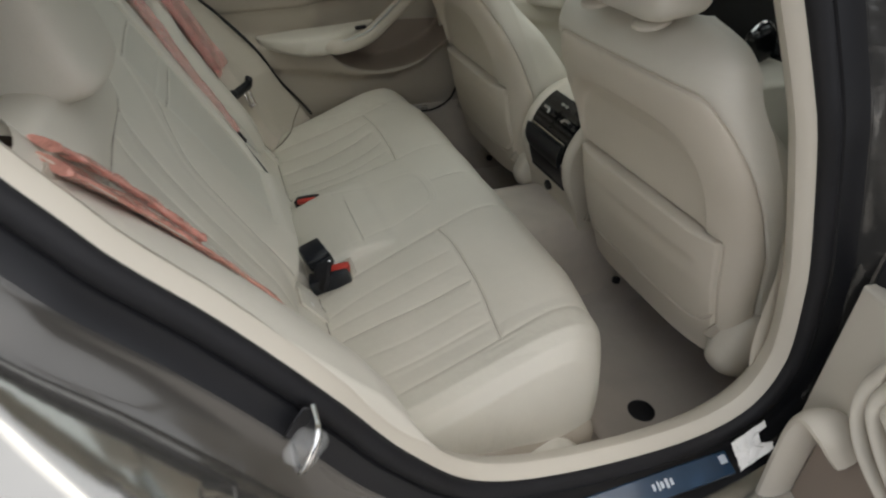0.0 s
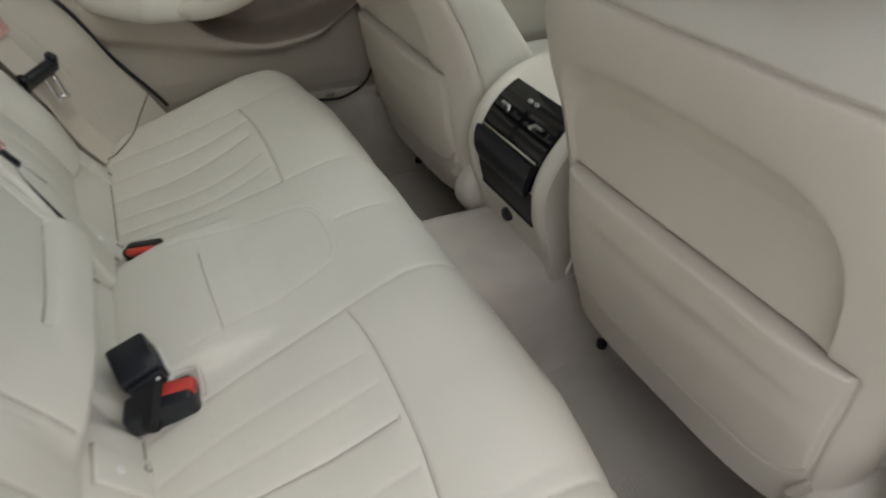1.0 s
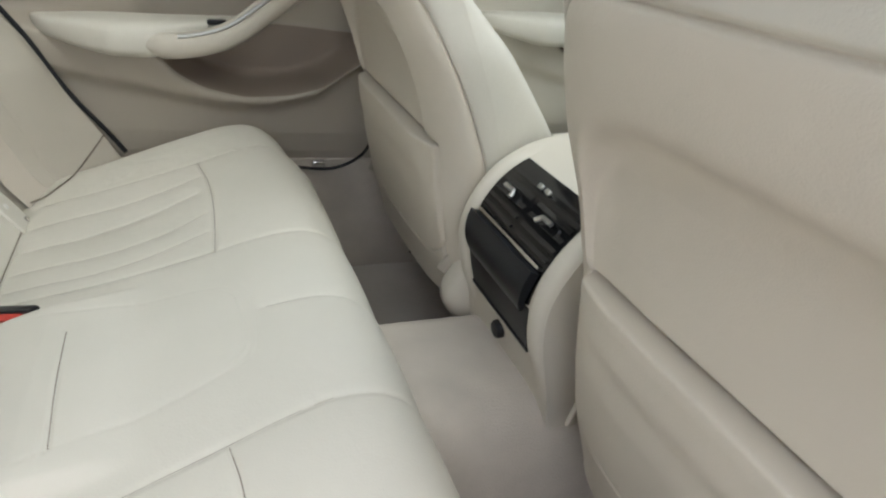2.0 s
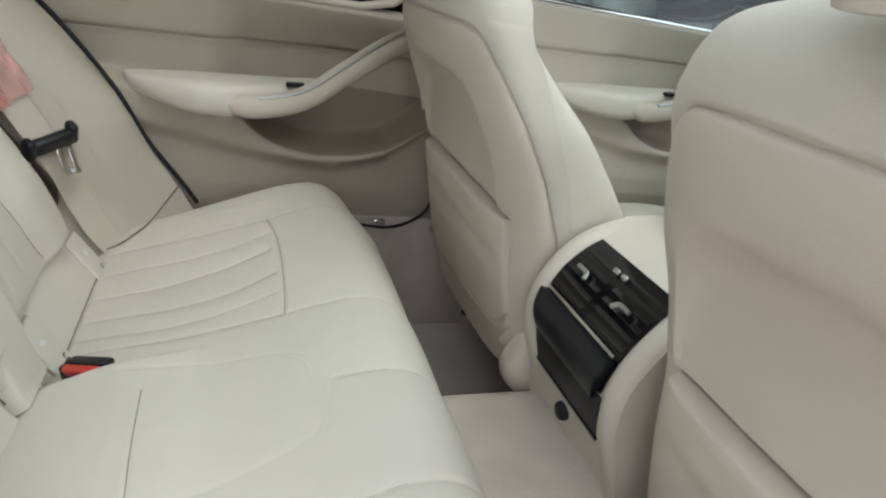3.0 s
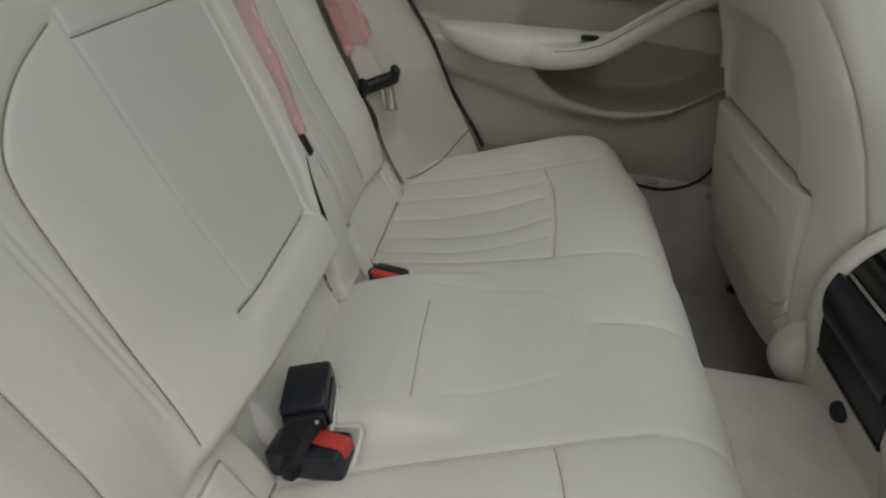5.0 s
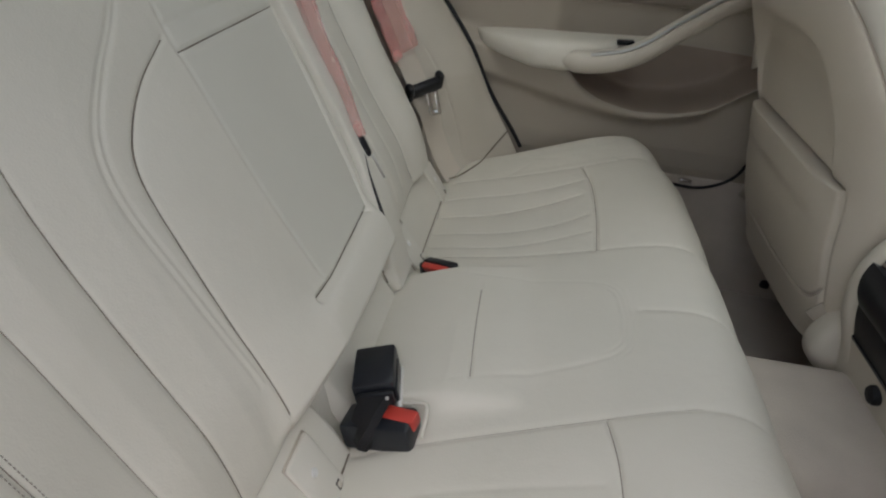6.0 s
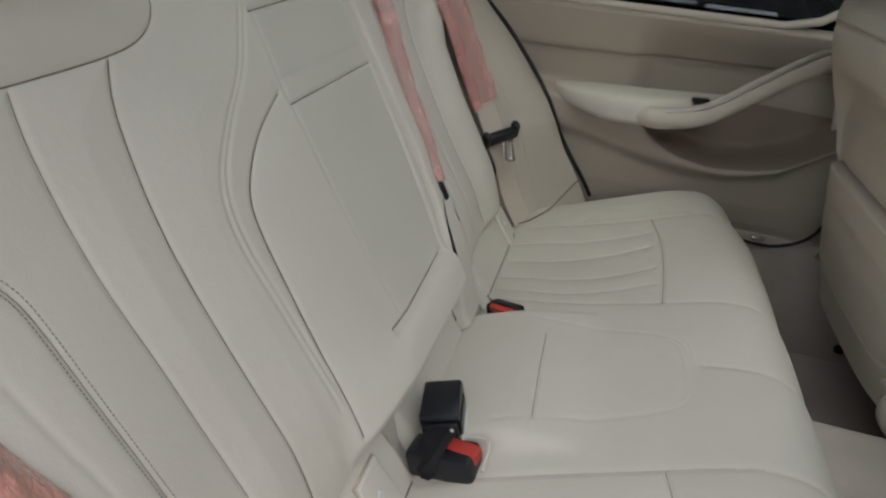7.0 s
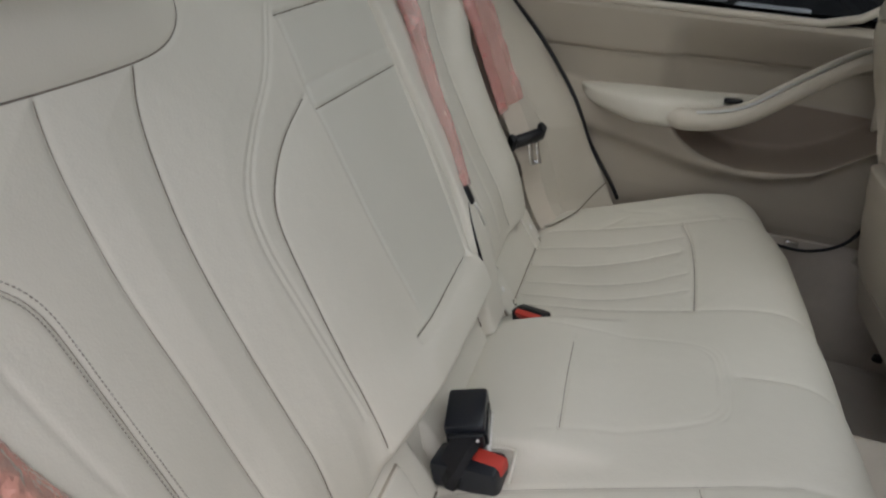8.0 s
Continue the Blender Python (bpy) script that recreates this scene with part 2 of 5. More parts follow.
wall_dark = material("dark_wall", (0.035, 0.036, 0.04), 0.7, vary=0.2, vary_scale=1.2, fine=20, fine_depth=0.3)
pale_panel = material("pale_panel", (0.75, 0.76, 0.78), 0.4, vary=0.05)


def film_material(name, color, thick):
    """Thin, creased plastic wrap: tinted, mostly clear, with sharp glints."""
    m = material(name, color, 0.06, vary=0.16, vary_scale=26, fine=42, fine_depth=1.0, coat=1.0)
    b = m.node_tree.nodes["Principled BSDF"]
    b.inputs["Alpha"].default_value = thick
    b.inputs["Specular IOR Level"].default_value = 1.0
    return m


red_film = film_material("red_plastic_wrap", (0.72, 0.33, 0.30), 0.46)
red_folds = film_material("folded_red_wrap", (0.80, 0.36, 0.29), 0.72)
clear_film = film_material("clear_plastic", (0.75, 0.76, 0.76), 0.16)


def glass_material(name, tint):
    """A thin pane: tinted light through it, and a mirror sheen."""
    m = bpy.data.materials.new(name)
    m.use_nodes = True
    n, l = m.node_tree.nodes, m.node_tree.links
    n.remove(n["Principled BSDF"])
    clear, gloss, mix, fres = (n.new("ShaderNode" + k) for k in ("BsdfTransparent", "BsdfGlossy", "MixShader", "Fresnel"))
    clear.inputs["Color"].default_value = (*tint, 1)
    gloss.inputs["Roughness"].default_value = 0.02
    fres.inputs["IOR"].default_value = 1.45
    l.new(fres.outputs["Fac"], mix.inputs["Fac"])
    l.new(clear.outputs["BSDF"], mix.inputs[1])
    l.new(gloss.outputs["BSDF"], mix.inputs[2])
    l.new(mix.outputs["Shader"], n["Material Output"].inputs["Surface"])
    return m


glass = glass_material("window_glass", (0.85, 0.9, 0.88))
glass_roof = glass_material("green_roof_glass", (0.80, 0.84, 0.79))
glass_tint = glass_material("tinted_window_glass", (0.38, 0.40, 0.40))


# ---- the body's shape ----
def side_y(z):
    """How far the cabin's sides stand from the middle at a height."""
    return np.interp(z, (0.2, 0.55, 0.80, 1.0, 1.2, 1.42), (0.715, 0.715, 0.71, 0.685, 0.635, 0.56))


# The rear door opening, seen from the side, going round from its rear foot.
OPENING = spline([(0.20, 0.595), (0.11, 0.69), (0.04, 0.80), (-0.045, 0.914), (-0.125, 1.01), (-0.20, 1.13), (-0.17, 1.26), (0.0, 1.345), (0.28, 1.372),
                  (0.44, 1.345), (0.515, 1.22), (0.60, 0.985), (0.664, 0.72), (0.668, 0.617), (0.625, 0.553), (0.52, 0.530), (0.34, 0.548)], 10, True)


def body_y(z):
    """How far the outer skin stands from the middle at a height, with a shoulder under the windows."""
    return np.interp(z, (0.2, 0.42, 0.56, 0.64, 0.70, 0.74, 0.78, 0.82, 0.87, 0.93, 1.0, 1.1, 1.3, 1.45), (0.815, 0.848, 0.866, 0.860, 0.872, 0.880, 0.876, 0.862, 0.830, 0.778, 0.740, 0.715, 0.66, 0.59))


def opening_ring(profile, side, ahead=None, foot=False):
    """A skin round the door opening. profile: how far outwards from the opening's edge, and how far into the cabin."""
    p = OPENING
    t = np.roll(p, -1, 0) - np.roll(p, 1, 0)
    t /= np.linalg.norm(t, axis=1)[:, None]
    out = np.stack([-t[:, 1], t[:, 0]], -1)
    middle = p.mean(0)
    if ((p - middle) * out).sum() < 0:
        out = -out
    rings = []
    for o, d in profile:
        q = p + out * o
        y = body_y(q[:, 1]) + 0.01 * min(d - 9, 1) if d > 5 else side_y(p[:, 1]) - d
        rings.append(np.stack([q[:, 0], side * y, q[:, 1]], -1))
    pts = np.stack(rings, 0)
    f = grid_faces(len(profile), len(p), True)
    if foot:  # only along the sill
        f = f[np.tile(p[:, 1] < 0.60, len(profile) - 1)]
        used, f = np.unique(f, return_inverse=True)
        return mesh_of(pts.reshape(-1, 3)[used], f.reshape(-1, 4))
    if ahead is not None:  # only the part ahead of the opening's middle pillar, or only the rest
        f = f[(np.tile(p[:, 0] - 0.25 * (1.0 - p[:, 1]) > 0.535, len(profile) - 1) & (np.tile(p[:, 1], len(profile) - 1) > 0.56)) == ahead]
        used, f = np.unique(f, return_inverse=True)
        return mesh_of(pts.reshape(-1, 3)[used], f.reshape(-1, 4))
    return mesh_of(pts.reshape(-1, 3), f)


# ---- ground and surroundings ----
gx = np.linspace(-60, 60, 41)
GX, GY = np.meshgrid(gx, gx, indexing="ij")
ground = part("ground", sheet(np.stack([GX, GY, 0.01 * np.sin(GX * 0.7) * np.cos(GY * 0.5)], -1)), tarmac)
tagged(ground, "grey paved ground under the parked car", "ground", kind="structure")
wall_far = part("wall_far", box((16, 0.3, 2.8), (1, 2.6, 1.4), 0.01), wall_dark)
tagged(wall_far, "dark wall beyond the car's far windows", "wall", kind="structure")
# Unseen; added to give the body paint a dark band to reflect.
wall_unseen = part("wall_unseen", box((30, 0.3, 1.8), (-1, -8.0, 0.9), 0.02), wall_dark)
tagged(wall_unseen, "unseen dark wall, added to shape reflections in the body paint", "wall", kind="structure")
panel_far = part("wall_panel", box((0.30, 0.04, 0.05), (0.70, 2.43, 0.806), 0.01), pale_panel)
strip_far = part("wall_strip", box((0.15, 0.04, 0.012), (0.435, 2.43, 0.830), 0.004), pale_panel)
tagged(strip_far, "thin pale strip on the dark wall outside", "panel", kind="structure")
tagged(panel_far, "pale strip on the dark wall outside", "panel", kind="structure")

# ---- cabin floor, sides, roof ----
def floor_mesh():
    x = np.linspace(0.36, 1.75, 100)
    y = np.linspace(-0.72, 0.72, 181)
    X, Y = np.meshgrid(x, y, indexing="ij")
    a = np.abs(Y)
    tunnel = 0.235 * (1 / (1 + np.exp((a - 0.145) / 0.016)))
    edge = np.where(Y > 0, 0.25, np.interp(X, (0.50, 0.58), (0.165, 0.09))) * np.clip((a - 0.60) / 0.045, 0, 1) ** 1.3
    heel = 0.06 * np.clip((X - 1.0) / 0.6, 0, 1)
    Zf = 0.292 + np.maximum(tunnel, edge) + heel
    return sheet(np.stack([X, Y, Zf], -1))


floor = part("floor", floor_mesh(), carpet)
tagged(floor, "beige carpeted cabin floor with a raised middle tunnel", "floor", kind="structure")
underbody = part("floor_underside", box((2.6, 1.5, 0.06), (0.75, 0, 0.22), 0.02), rubber)
tagged(underbody, "dark underside of the car's floor", "underbody", kind="structure")


def side_wall(side):
    """Inner and outer skin of the cabin side with its rear door opening."""
    trim = part("door_frame_trim", opening_ring([(0.006, -0.004), (-0.004, 0.004), (-0.008, 0.016), (0.000, 0.036), (0.030, 0.056), (0.085, 0.078), (0.15, 0.090), (0.20, 0.092)] if side < 0
                                                  else [(0.006, -0.004), (-0.002, 0.004), (0.0, 0.012), (0.03, 0.016), (0.10, 0.018)], side), plastic_cream)
    tagged(trim, f"cream plastic trim round the rear door opening", "trim", kind="structure")
    seal = part("door_seal", opening_ring([(0.003 + 0.0135 + 0.0135 * math.cos(a), -0.004 + 0.0135 * math.sin(a)) for a in np.linspace(0, 2 * math.pi, 13)], side), rubber)
    tagged(seal, f"black rubber seal round the rear door opening", "door seal", kind="structure")
    shut = part("door_jamb", opening_ring([(0.026, 0.0), (0.034, -0.010), (0.05, -0.012), (0.060, -0.0195)], side), black_plastic)
    tagged(shut, f"black jamb strip outside the rear door seal", "jamb", kind="structure")
    cover = part("sill_cover", opening_ring([(0.052, -0.016), (0.060, -0.0225), (0.080, -0.027), (0.088, -0.036), (0.096, -0.041), (0.102, -0.055)], side, None, True), black_plastic)
    tagged(cover, "black plastic sill cover under the rear door opening", "sill", kind="structure")
    steps = [(0.058, -0.0185), (0.064, -0.021), (0.076, -0.023), (0.082, -0.030), (0.092, -0.034), (0.097, -0.042), (0.100, 8.6), (0.104, 9.0)]
    steps += [(q, 9) for q in (0.11, 0.12, 0.135, 0.15, 0.17, 0.19, 0.21, 0.24, 0.27, 0.30, 0.34, 0.38, 0.43, 0.48, 0.55, 0.62)]
    metal = part("door_jamb_metal", opening_ring(steps[:6], side, False), shaded_paint)
    skin = part("body_side", opening_ring(steps[5:], side, False), paint)
    tagged(skin, "brown metallic painted body side round the rear door", "body", kind="structure")
    tagged(metal, "brown metallic painted metal round the rear door opening, darkened for shade", "body", kind="structure")
    # front part of the painted ring, coloured dark in place of shade
    post = part("pillar_middle", opening_ring(steps[:12], side, True), pillar_shade)
    tagged(post, "middle pillar between the side doors, darkened as if in shade", "pillar", kind="structure")
    return trim


side_wall(-1)
side_wall(1)

# ---- rear bench cushion ----
def mirrored(lines):
    return lines + [[(-u, v) for u, v in line] for line in lines]


PROFILE = spline([(0.062, 0.46), (0.072, 0.503), (0.13, 0.535), (0.22, 0.567), (0.34, 0.606), (0.42, 0.628), (0.475, 0.628), (0.513, 0.600), (0.528, 0.55), (0.526, 0.47), (0.515, 0.40), (0.505, 0.31)], 16)


bench = thing("rear_bench", "cream leather rear bench with fluted seats and folded arm rest", "car seat", (0.3, 0, 0.3))


def bench_cushion():
    prof = even(PROFILE, 420)
    s = np.r_[0, np.cumsum(np.linalg.norm(np.diff(prof, axis=0), axis=1))]
    at = lambda x: float(np.interp(x, prof[:230, 0], s[:230]))  # along the profile, from a place on its top
    y = np.linspace(-0.632, 0.632, 590)
    U, V = np.meshgrid(y, s, indexing="xy")
    X0, Z0 = np.meshgrid(y, prof[:, 0], indexing="xy")[1], np.meshgrid(y, prof[:, 1], indexing="xy")[1]
    a = np.abs(U)
    # seams, as (y, distance along the profile)
    inner = spline([(0.222, at(0.09)), (0.197, at(0.16)), (0.180, at(0.23)), (0.168, at(0.35)), (0.167, at(0.42)), (0.168, at(0.50)), (0.168, s[-1])], 6)
    outer = spline([(0.497, at(0.10)), (0.482, at(0.18)), (0.474, at(0.27)), (0.472, at(0.35)), (0.474, at(0.42)), (0.484, at(0.505)), (0.492, s[-1])], 6)
    inner_near = spline([(-0.193, at(0.07)), (-0.184, at(0.14)), (-0.173, at(0.226)), (-0.160, at(0.345)), (-0.150, at(0.43)), (-0.150, at(0.50)), (-0.152, s[-1])], 6)
    outer_near = spline([(-0.508, at(0.10)), (-0.506, at(0.18)), (-0.505, at(0.27)), (-0.502, at(0.35)), (-0.494, at(0.44)), (-0.494, at(0.505)), (-0.498, s[-1])], 6)
    cross = spline([(0.168, at(0.349)), (0.27, at(0.3545)), (0.37, at(0.3545)), (0.472, at(0.346))], 6)
    cross_near = spline([(-0.160, at(0.342)), (-0.22, at(0.350)), (-0.33, at(0.349)), (-0.502, at(0.336))], 6)
    deep = [cross, cross_near]
    light = [inner, outer, inner_near, outer_near, [(0.013, at(0.39)), (0.012, at(0.44)), (0.008, s[-1])]]
    bold = [spline([(0.368, at(0.09)), (0.345, at(0.16)), (0.341, at(0.22)), (0.347, at(0.27)), (0.365, at(0.335))], 6),
            spline([(-0.325, at(0.10)), (-0.332, at(0.2)), (-0.337, at(0.27)), (-0.337, at(0.338))], 6)]
    flutes = [spline([(q0, at(0.09)), (q1, at(0.2)), (q1 - 0.001, at(0.28)), (q2, at(0.345))], 6) for q0, q1, q2 in ((0.255, 0.216, 0.232), (0.300, 0.265, 0.289), (0.428, 0.406, 0.418))]
    flutes += [spline([(q0, at(0.09)), (q1, at(0.2)), (q1 + 0.004, at(0.335))], 6) for q0, q1 in ((-0.255, -0.240), (-0.285, -0.288), (-0.385, -0.402), (-0.445, -0.455))]
    half = spline([(0.112, at(0.165)), (0.103, at(0.21)), (0.096, at(0.25)), (0.087, at(0.30)), (0.077, at(0.340)), (0.066, at(0.361)), (0.046, at(0.372)), (0.0, at(0.3755))], 6)
    ring = np.vstack([half, (half * [-1, 1])[::-1][1:]])
    pad = [spline([(-0.104, at(0.205)), (-0.02, at(0.2025)), (0.062, at(0.2015))], 6)]
    d1, d2, d3 = off_lines(U, V, deep + bold), off_lines(U, V, flutes), off_lines(U, V, pad)
    d0, d4 = off_lines(U, V, light), off_lines(U, V, [ring])
    # the stitching is drawn in unevenly along its way
    uneven = 0.75 + 0.25 * np.sin(U * 61 + 1.7 * np.sin(V * 23)) * np.sin(V * 47 + U * 19)
    h = 0.0030 * (1 - np.exp(-np.minimum(d1, d0) / 0.032)) - 0.0024 * uneven * np.exp(-(d1 / 0.0021) ** 2) - 0.0016 * uneven * np.exp(-(d0 / 0.0040) ** 2)
    in_flute = bump(a, 0.168, np.where(U > 0, 0.474, 0.504), 0.004) * bump(V, at(0.04), at(0.35), 0.004)
    h += in_flute * np.where(U > 0, 1.0, 0.6) * (0.0022 * (1 - np.exp(-np.minimum(d1, d2) / 0.018)) - 0.0022) - np.where(U > 0, 0.0013, 0.0008) * uneven * np.exp(-(d2 / 0.0032) ** 2)
    h += -0.0018 * np.exp(-(d3 / 0.0022) ** 2) - 0.0011 * uneven * np.exp(-(d4 / 0.0035) ** 2)
    # three close rows of stitching across the ring's front
    front = bump(V, at(0.345), at(0.40), 0.006) * bump(a, -1, 0.07, 0.006)
    for off in (-0.006, 0.006):
        h += -0.0009 * front * np.exp(-(off_lines(U, V, [half * [1 + off * 12, 1] + [0, off], (half * [-1 - off * 12, 1]) + [0, off]]) / 0.0018) ** 2)
    # the middle pad at the rear stands up a little
    h += 0.019 * bump(a, -1, 0.138, 0.0035) * bump(V, at(0.068), at(0.26), 0.006) * np.interp(V, (at(0.18), at(0.28)), (1.0, 0.0))
    h += 0.002 * (d3 < 0.03) * (V < at(0.203)) * np.exp(-d3 / 0.010)
    h += 0.003 * bump(a, -1, 0.080, 0.010) * bump(V, at(0.2), at(0.36), 0.010)
    # creases and give of the leather
    rng = np.random.RandomState(3)
    for _ in range(26):
        cy, cv, w = rng.uniform(-0.66, 0.66), rng.uniform(0.05, s[-1] - 0.2), rng.uniform(0.03, 0.09)
        h += rng.uniform(-0.0018, 0.0018) * np.exp(-((U - cy) ** 2 + (V - cv) ** 2) / w**2)
    for _ in range(8):  # short gathers along the outer seam and the nose
        cy, cv = rng.choice([-1, 1]) * rng.uniform(0.49, 0.62), at(0.2) + rng.uniform(0, 0.3)
        k = rng.uniform(-0.6, 0.6)
        h += -0.0010 * np.exp(-(((U - cy) - k * (V - cv)) / 0.004) ** 2 - ((V - cv) / 0.03) ** 2)
    tz = np.gradient(prof[:, 1], s)
    tx = np.gradient(prof[:, 0], s)
    NX, NZ = np.meshgrid(y, -tz, indexing="xy")[1], np.meshgrid(y, tx, indexing="xy")[1]
    # the ends: drawn back at the front and rounded off towards the doors
    ends = a + 0.020 * (U < -0.3)
    back = np.interp(ends, (0.0, 0.40, 0.49, 0.55, 0.605, 0.632), (1.0, 0.99, 0.945, 0.90, 0.80, 0.70))
    X = np.where(X0 > 0.2, 0.2 + (X0 - 0.2) * back, X0) + NX * h
    drop = np.interp(ends, (0, 0.49, 0.53, 0.565, 0.588, 0.606, 0.618, 0.626, 0.632), (0, 0.0, -0.006, -0.008, 0.003, 0.026, 0.066, 0.115, 0.160))
    drop = drop * np.interp(X0, (0, 0.12, 0.3), (0.7, 0.8, 1.0))
    fall = np.clip((Z0 - 0.31) / 0.25, 0, 1)
    Zs = Z0 + NZ * h - drop * fall
    Zs = Zs - 0.012 * bump(a, 0.2, 0.45, 0.05) * bump(V, at(0.05), at(0.33), 0.04)
    pts = np.stack([X, U, Zs], -1)
    fa = 0.25 * (a[:-1, :-1] + a[1:, :-1] + a[:-1, 1:] + a[1:, 1:])
    fu = 0.5 * (U[:-1, :-1] + U[:-1, 1:])
    # the inner seam's y along the profile, for parting the panels
    line_in = np.where(U > 0, np.interp(V, inner[:, 1], inner[:, 0]), np.interp(V, inner_near[:, 1], -inner_near[:, 0]))[:-1, :-1]
    line_out = np.where(U > 0, np.interp(V, outer[:, 1], outer[:, 0]), np.interp(V, outer_near[:, 1], -outer_near[:, 0]))[:-1, :-1]
    part("middle_panel", sheet(pts, fa <= line_in), leather, bench)
    for sgn in (-1, 1):
        part("fluted_panel", sheet(pts, (fa > line_in) & (fa <= line_out) & (fu * sgn > 0)), leather, bench, "fluted cream leather seat panel")
        part("side_panel", sheet(pts, (fa > line_out) & (fu * sgn > 0)), leather_soft, bench)
    for line, wide in [(q, 0.0006) for q in deep + bold + pad] + [(q, 0.0003) for q in light + flutes[:3]]:
        q = even(line, 90)
        way = along(pts, q[:, 1] / s[-1] * (len(s) - 1), (q[:, 0] - y[0]) / (y[1] - y[0]))
        way = np.stack([np.convolve(np.pad(w_, 2, "edge"), np.ones(5) / 5, "valid") for w_ in way.T], -1)
        part("seam", sweep(way, circle(wide, 6)), seam_dark, bench)
    part("cushion_base", box((0.42, 1.24, 0.20), (0.25, 0, 0.385), 0.03, 3), plastic_beige, bench)
    return bench


bench_cushion()

# ---- rear backrest ----
LEAN_BACK = math.atan(0.553)
N_BACK = np.array([math.cos(LEAN_BACK), 0, math.sin(LEAN_BACK)])
UP_BACK = np.array([-math.sin(LEAN_BACK), 0, math.cos(LEAN_BACK)])
FOOT_BACK = np.array([0.028 + 0.553 * (0.647 - 0.56), 0, 0.56])


def back_at(y, z, out=0.0):
    """A place on the rear backrest's face at a height, lifted off it by out."""
    v = (np.asarray(z, float) - 0.56) / UP_BACK[2]
    p = FOOT_BACK + v[..., None] * UP_BACK + np.asarray(out)[..., None] * N_BACK
    p[..., 1] = y
    return p


def rear_backrest():
    zc = lambda z: (z - 0.56) / UP_BACK[2]
    v = np.linspace(zc(0.540), zc(1.06), 290)
    y = np.linspace(-0.56, 0.56, 520)
    U, V = np.meshgrid(y, v, indexing="xy")
    a = np.abs(U)
    L = lambda pts: spline([(q, zc(z)) for q, z in pts], 8)
    wing = L([(0.100, 0.905), (0.160, 0.882), (0.203, 0.854), (0.221, 0.826), (0.228, 0.762), (0.233, 0.675), (0.236, 0.60), (0.236, 0.556)])
    double = L([(0.090, 0.985), (0.140, 0.934), (0.193, 0.898), (0.232, 0.863), (0.246, 0.821), (0.243, 0.752), (0.238, 0.655)])
    seam1 = L([(0.283, 0.966), (0.300, 0.926), (0.315, 0.853), (0.319, 0.77), (0.318, 0.678), (0.317, 0.60)])
    seam2 = L([(0.366, 0.962), (0.375, 0.917), (0.381, 0.855), (0.380, 0.791), (0.380, 0.73), (0.378, 0.62)])
    seam3 = L([(0.530, 0.903), (0.490, 0.900), (0.464, 0.893), (0.449, 0.883), (0.440, 0.866), (0.438, 0.84), (0.438, 0.78), (0.437, 0.72), (0.434, 0.60)])
    top = L([(0.205, 1.06), (0.208, 1.005), (0.222, 0.983), (0.250, 0.970), (0.288, 0.965), (0.34, 0.963), (0.40, 0.962), (0.48, 0.963), (0.56, 0.967)])
    left = lambda lines: [[(-u, w) for u, w in line] for line in lines]
    # the far seat is narrower: one bold seam, soft flutes, and a bolster that turns away towards the belt
    far1 = L([(0.338, 0.960), (0.318, 0.92), (0.304, 0.869), (0.300, 0.80), (0.300, 0.74), (0.318, 0.64), (0.335, 0.60)])
    far2 = L([(0.185, 0.96), (0.170, 0.86), (0.172, 0.78), (0.188, 0.70), (0.205, 0.615)])
    far3 = L([(0.262, 0.96), (0.238, 0.86), (0.232, 0.78), (0.240, 0.70), (0.256, 0.62)])
    # where the backrest is split
    split = L([(0.130, 1.06), (0.125, 0.98), (0.126, 0.89), (0.127, 0.80), (0.126, 0.72), (0.114, 0.68), (0.102, 0.65), (0.092, 0.60), (0.088, 0.54)])
    split_y = lambda z: np.interp(z, split[::-1, 1] * UP_BACK[2] + 0.56, split[::-1, 0])
    arm_right = L([(0.118, 0.978), (0.116, 0.89), (0.107, 0.79), (0.098, 0.70), (0.086, 0.655)])
    arm_left = L([(-0.087, 0.974), (-0.092, 0.89), (-0.096, 0.82), (-0.095, 0.75), (-0.085, 0.66)])
    arm_top = [(-0.090, zc(0.975)), (0.010, zc(0.979)), (0.118, zc(0.981))]
    arm_foot = [(-0.118, zc(0.655)), (-0.067, zc(0.653)), (0.083, zc(0.658))]
    strap_low, strap_high = [(-0.092, zc(0.891)), (0.122, zc(0.895))], [(-0.090, zc(0.914)), (0.120, zc(0.916))]
    deep = left([wing, seam1, seam2, top]) + [far1, top]
    soft = left([seam3]) + [far2, far3]
    bolster = L([(0.480, 0.87), (0.472, 0.80), (0.467, 0.765), (0.460, 0.65)])
    twin = [(u + 0.008, w) for u, w in double]
    faint = left([double, twin, bolster])
    d1, d2, d3 = off_lines(U, V, deep), off_lines(U, V, soft), off_lines(U, V, [arm_right])
    d4, d5 = off_lines(U, V, [strap_low]), off_lines(U, V, [arm_foot])
    d6, d7, d8 = off_lines(U, V, [strap_high, arm_left] + faint), off_lines(U, V, [arm_top]), off_lines(U, V, [split])
    h = 0.0052 * (1 - np.exp(-d1 / 0.034)) - 0.0014 * np.exp(-(d1 / 0.0022) ** 2) + 0.0015 * (1 - np.exp(-d2 / 0.010)) - 0.0012 * np.exp(-(d2 / 0.0034) ** 2)
    h += -0.0035 * np.exp(-(d3 / 0.0022) ** 2) - 0.0022 * np.exp(-(d4 / 0.0022) ** 2) - 0.009 * np.exp(-(d5 / 0.0035) ** 2) - 0.0012 * np.exp(-(d6 / 0.0026) ** 2) - 0.0030 * np.exp(-(d7 / 0.0022) ** 2)
    # a roll under the arm rest, and the seats hollowed between bolsters
    zz = 0.56 + V * UP_BACK[2]
    far = U > split_y(zz)
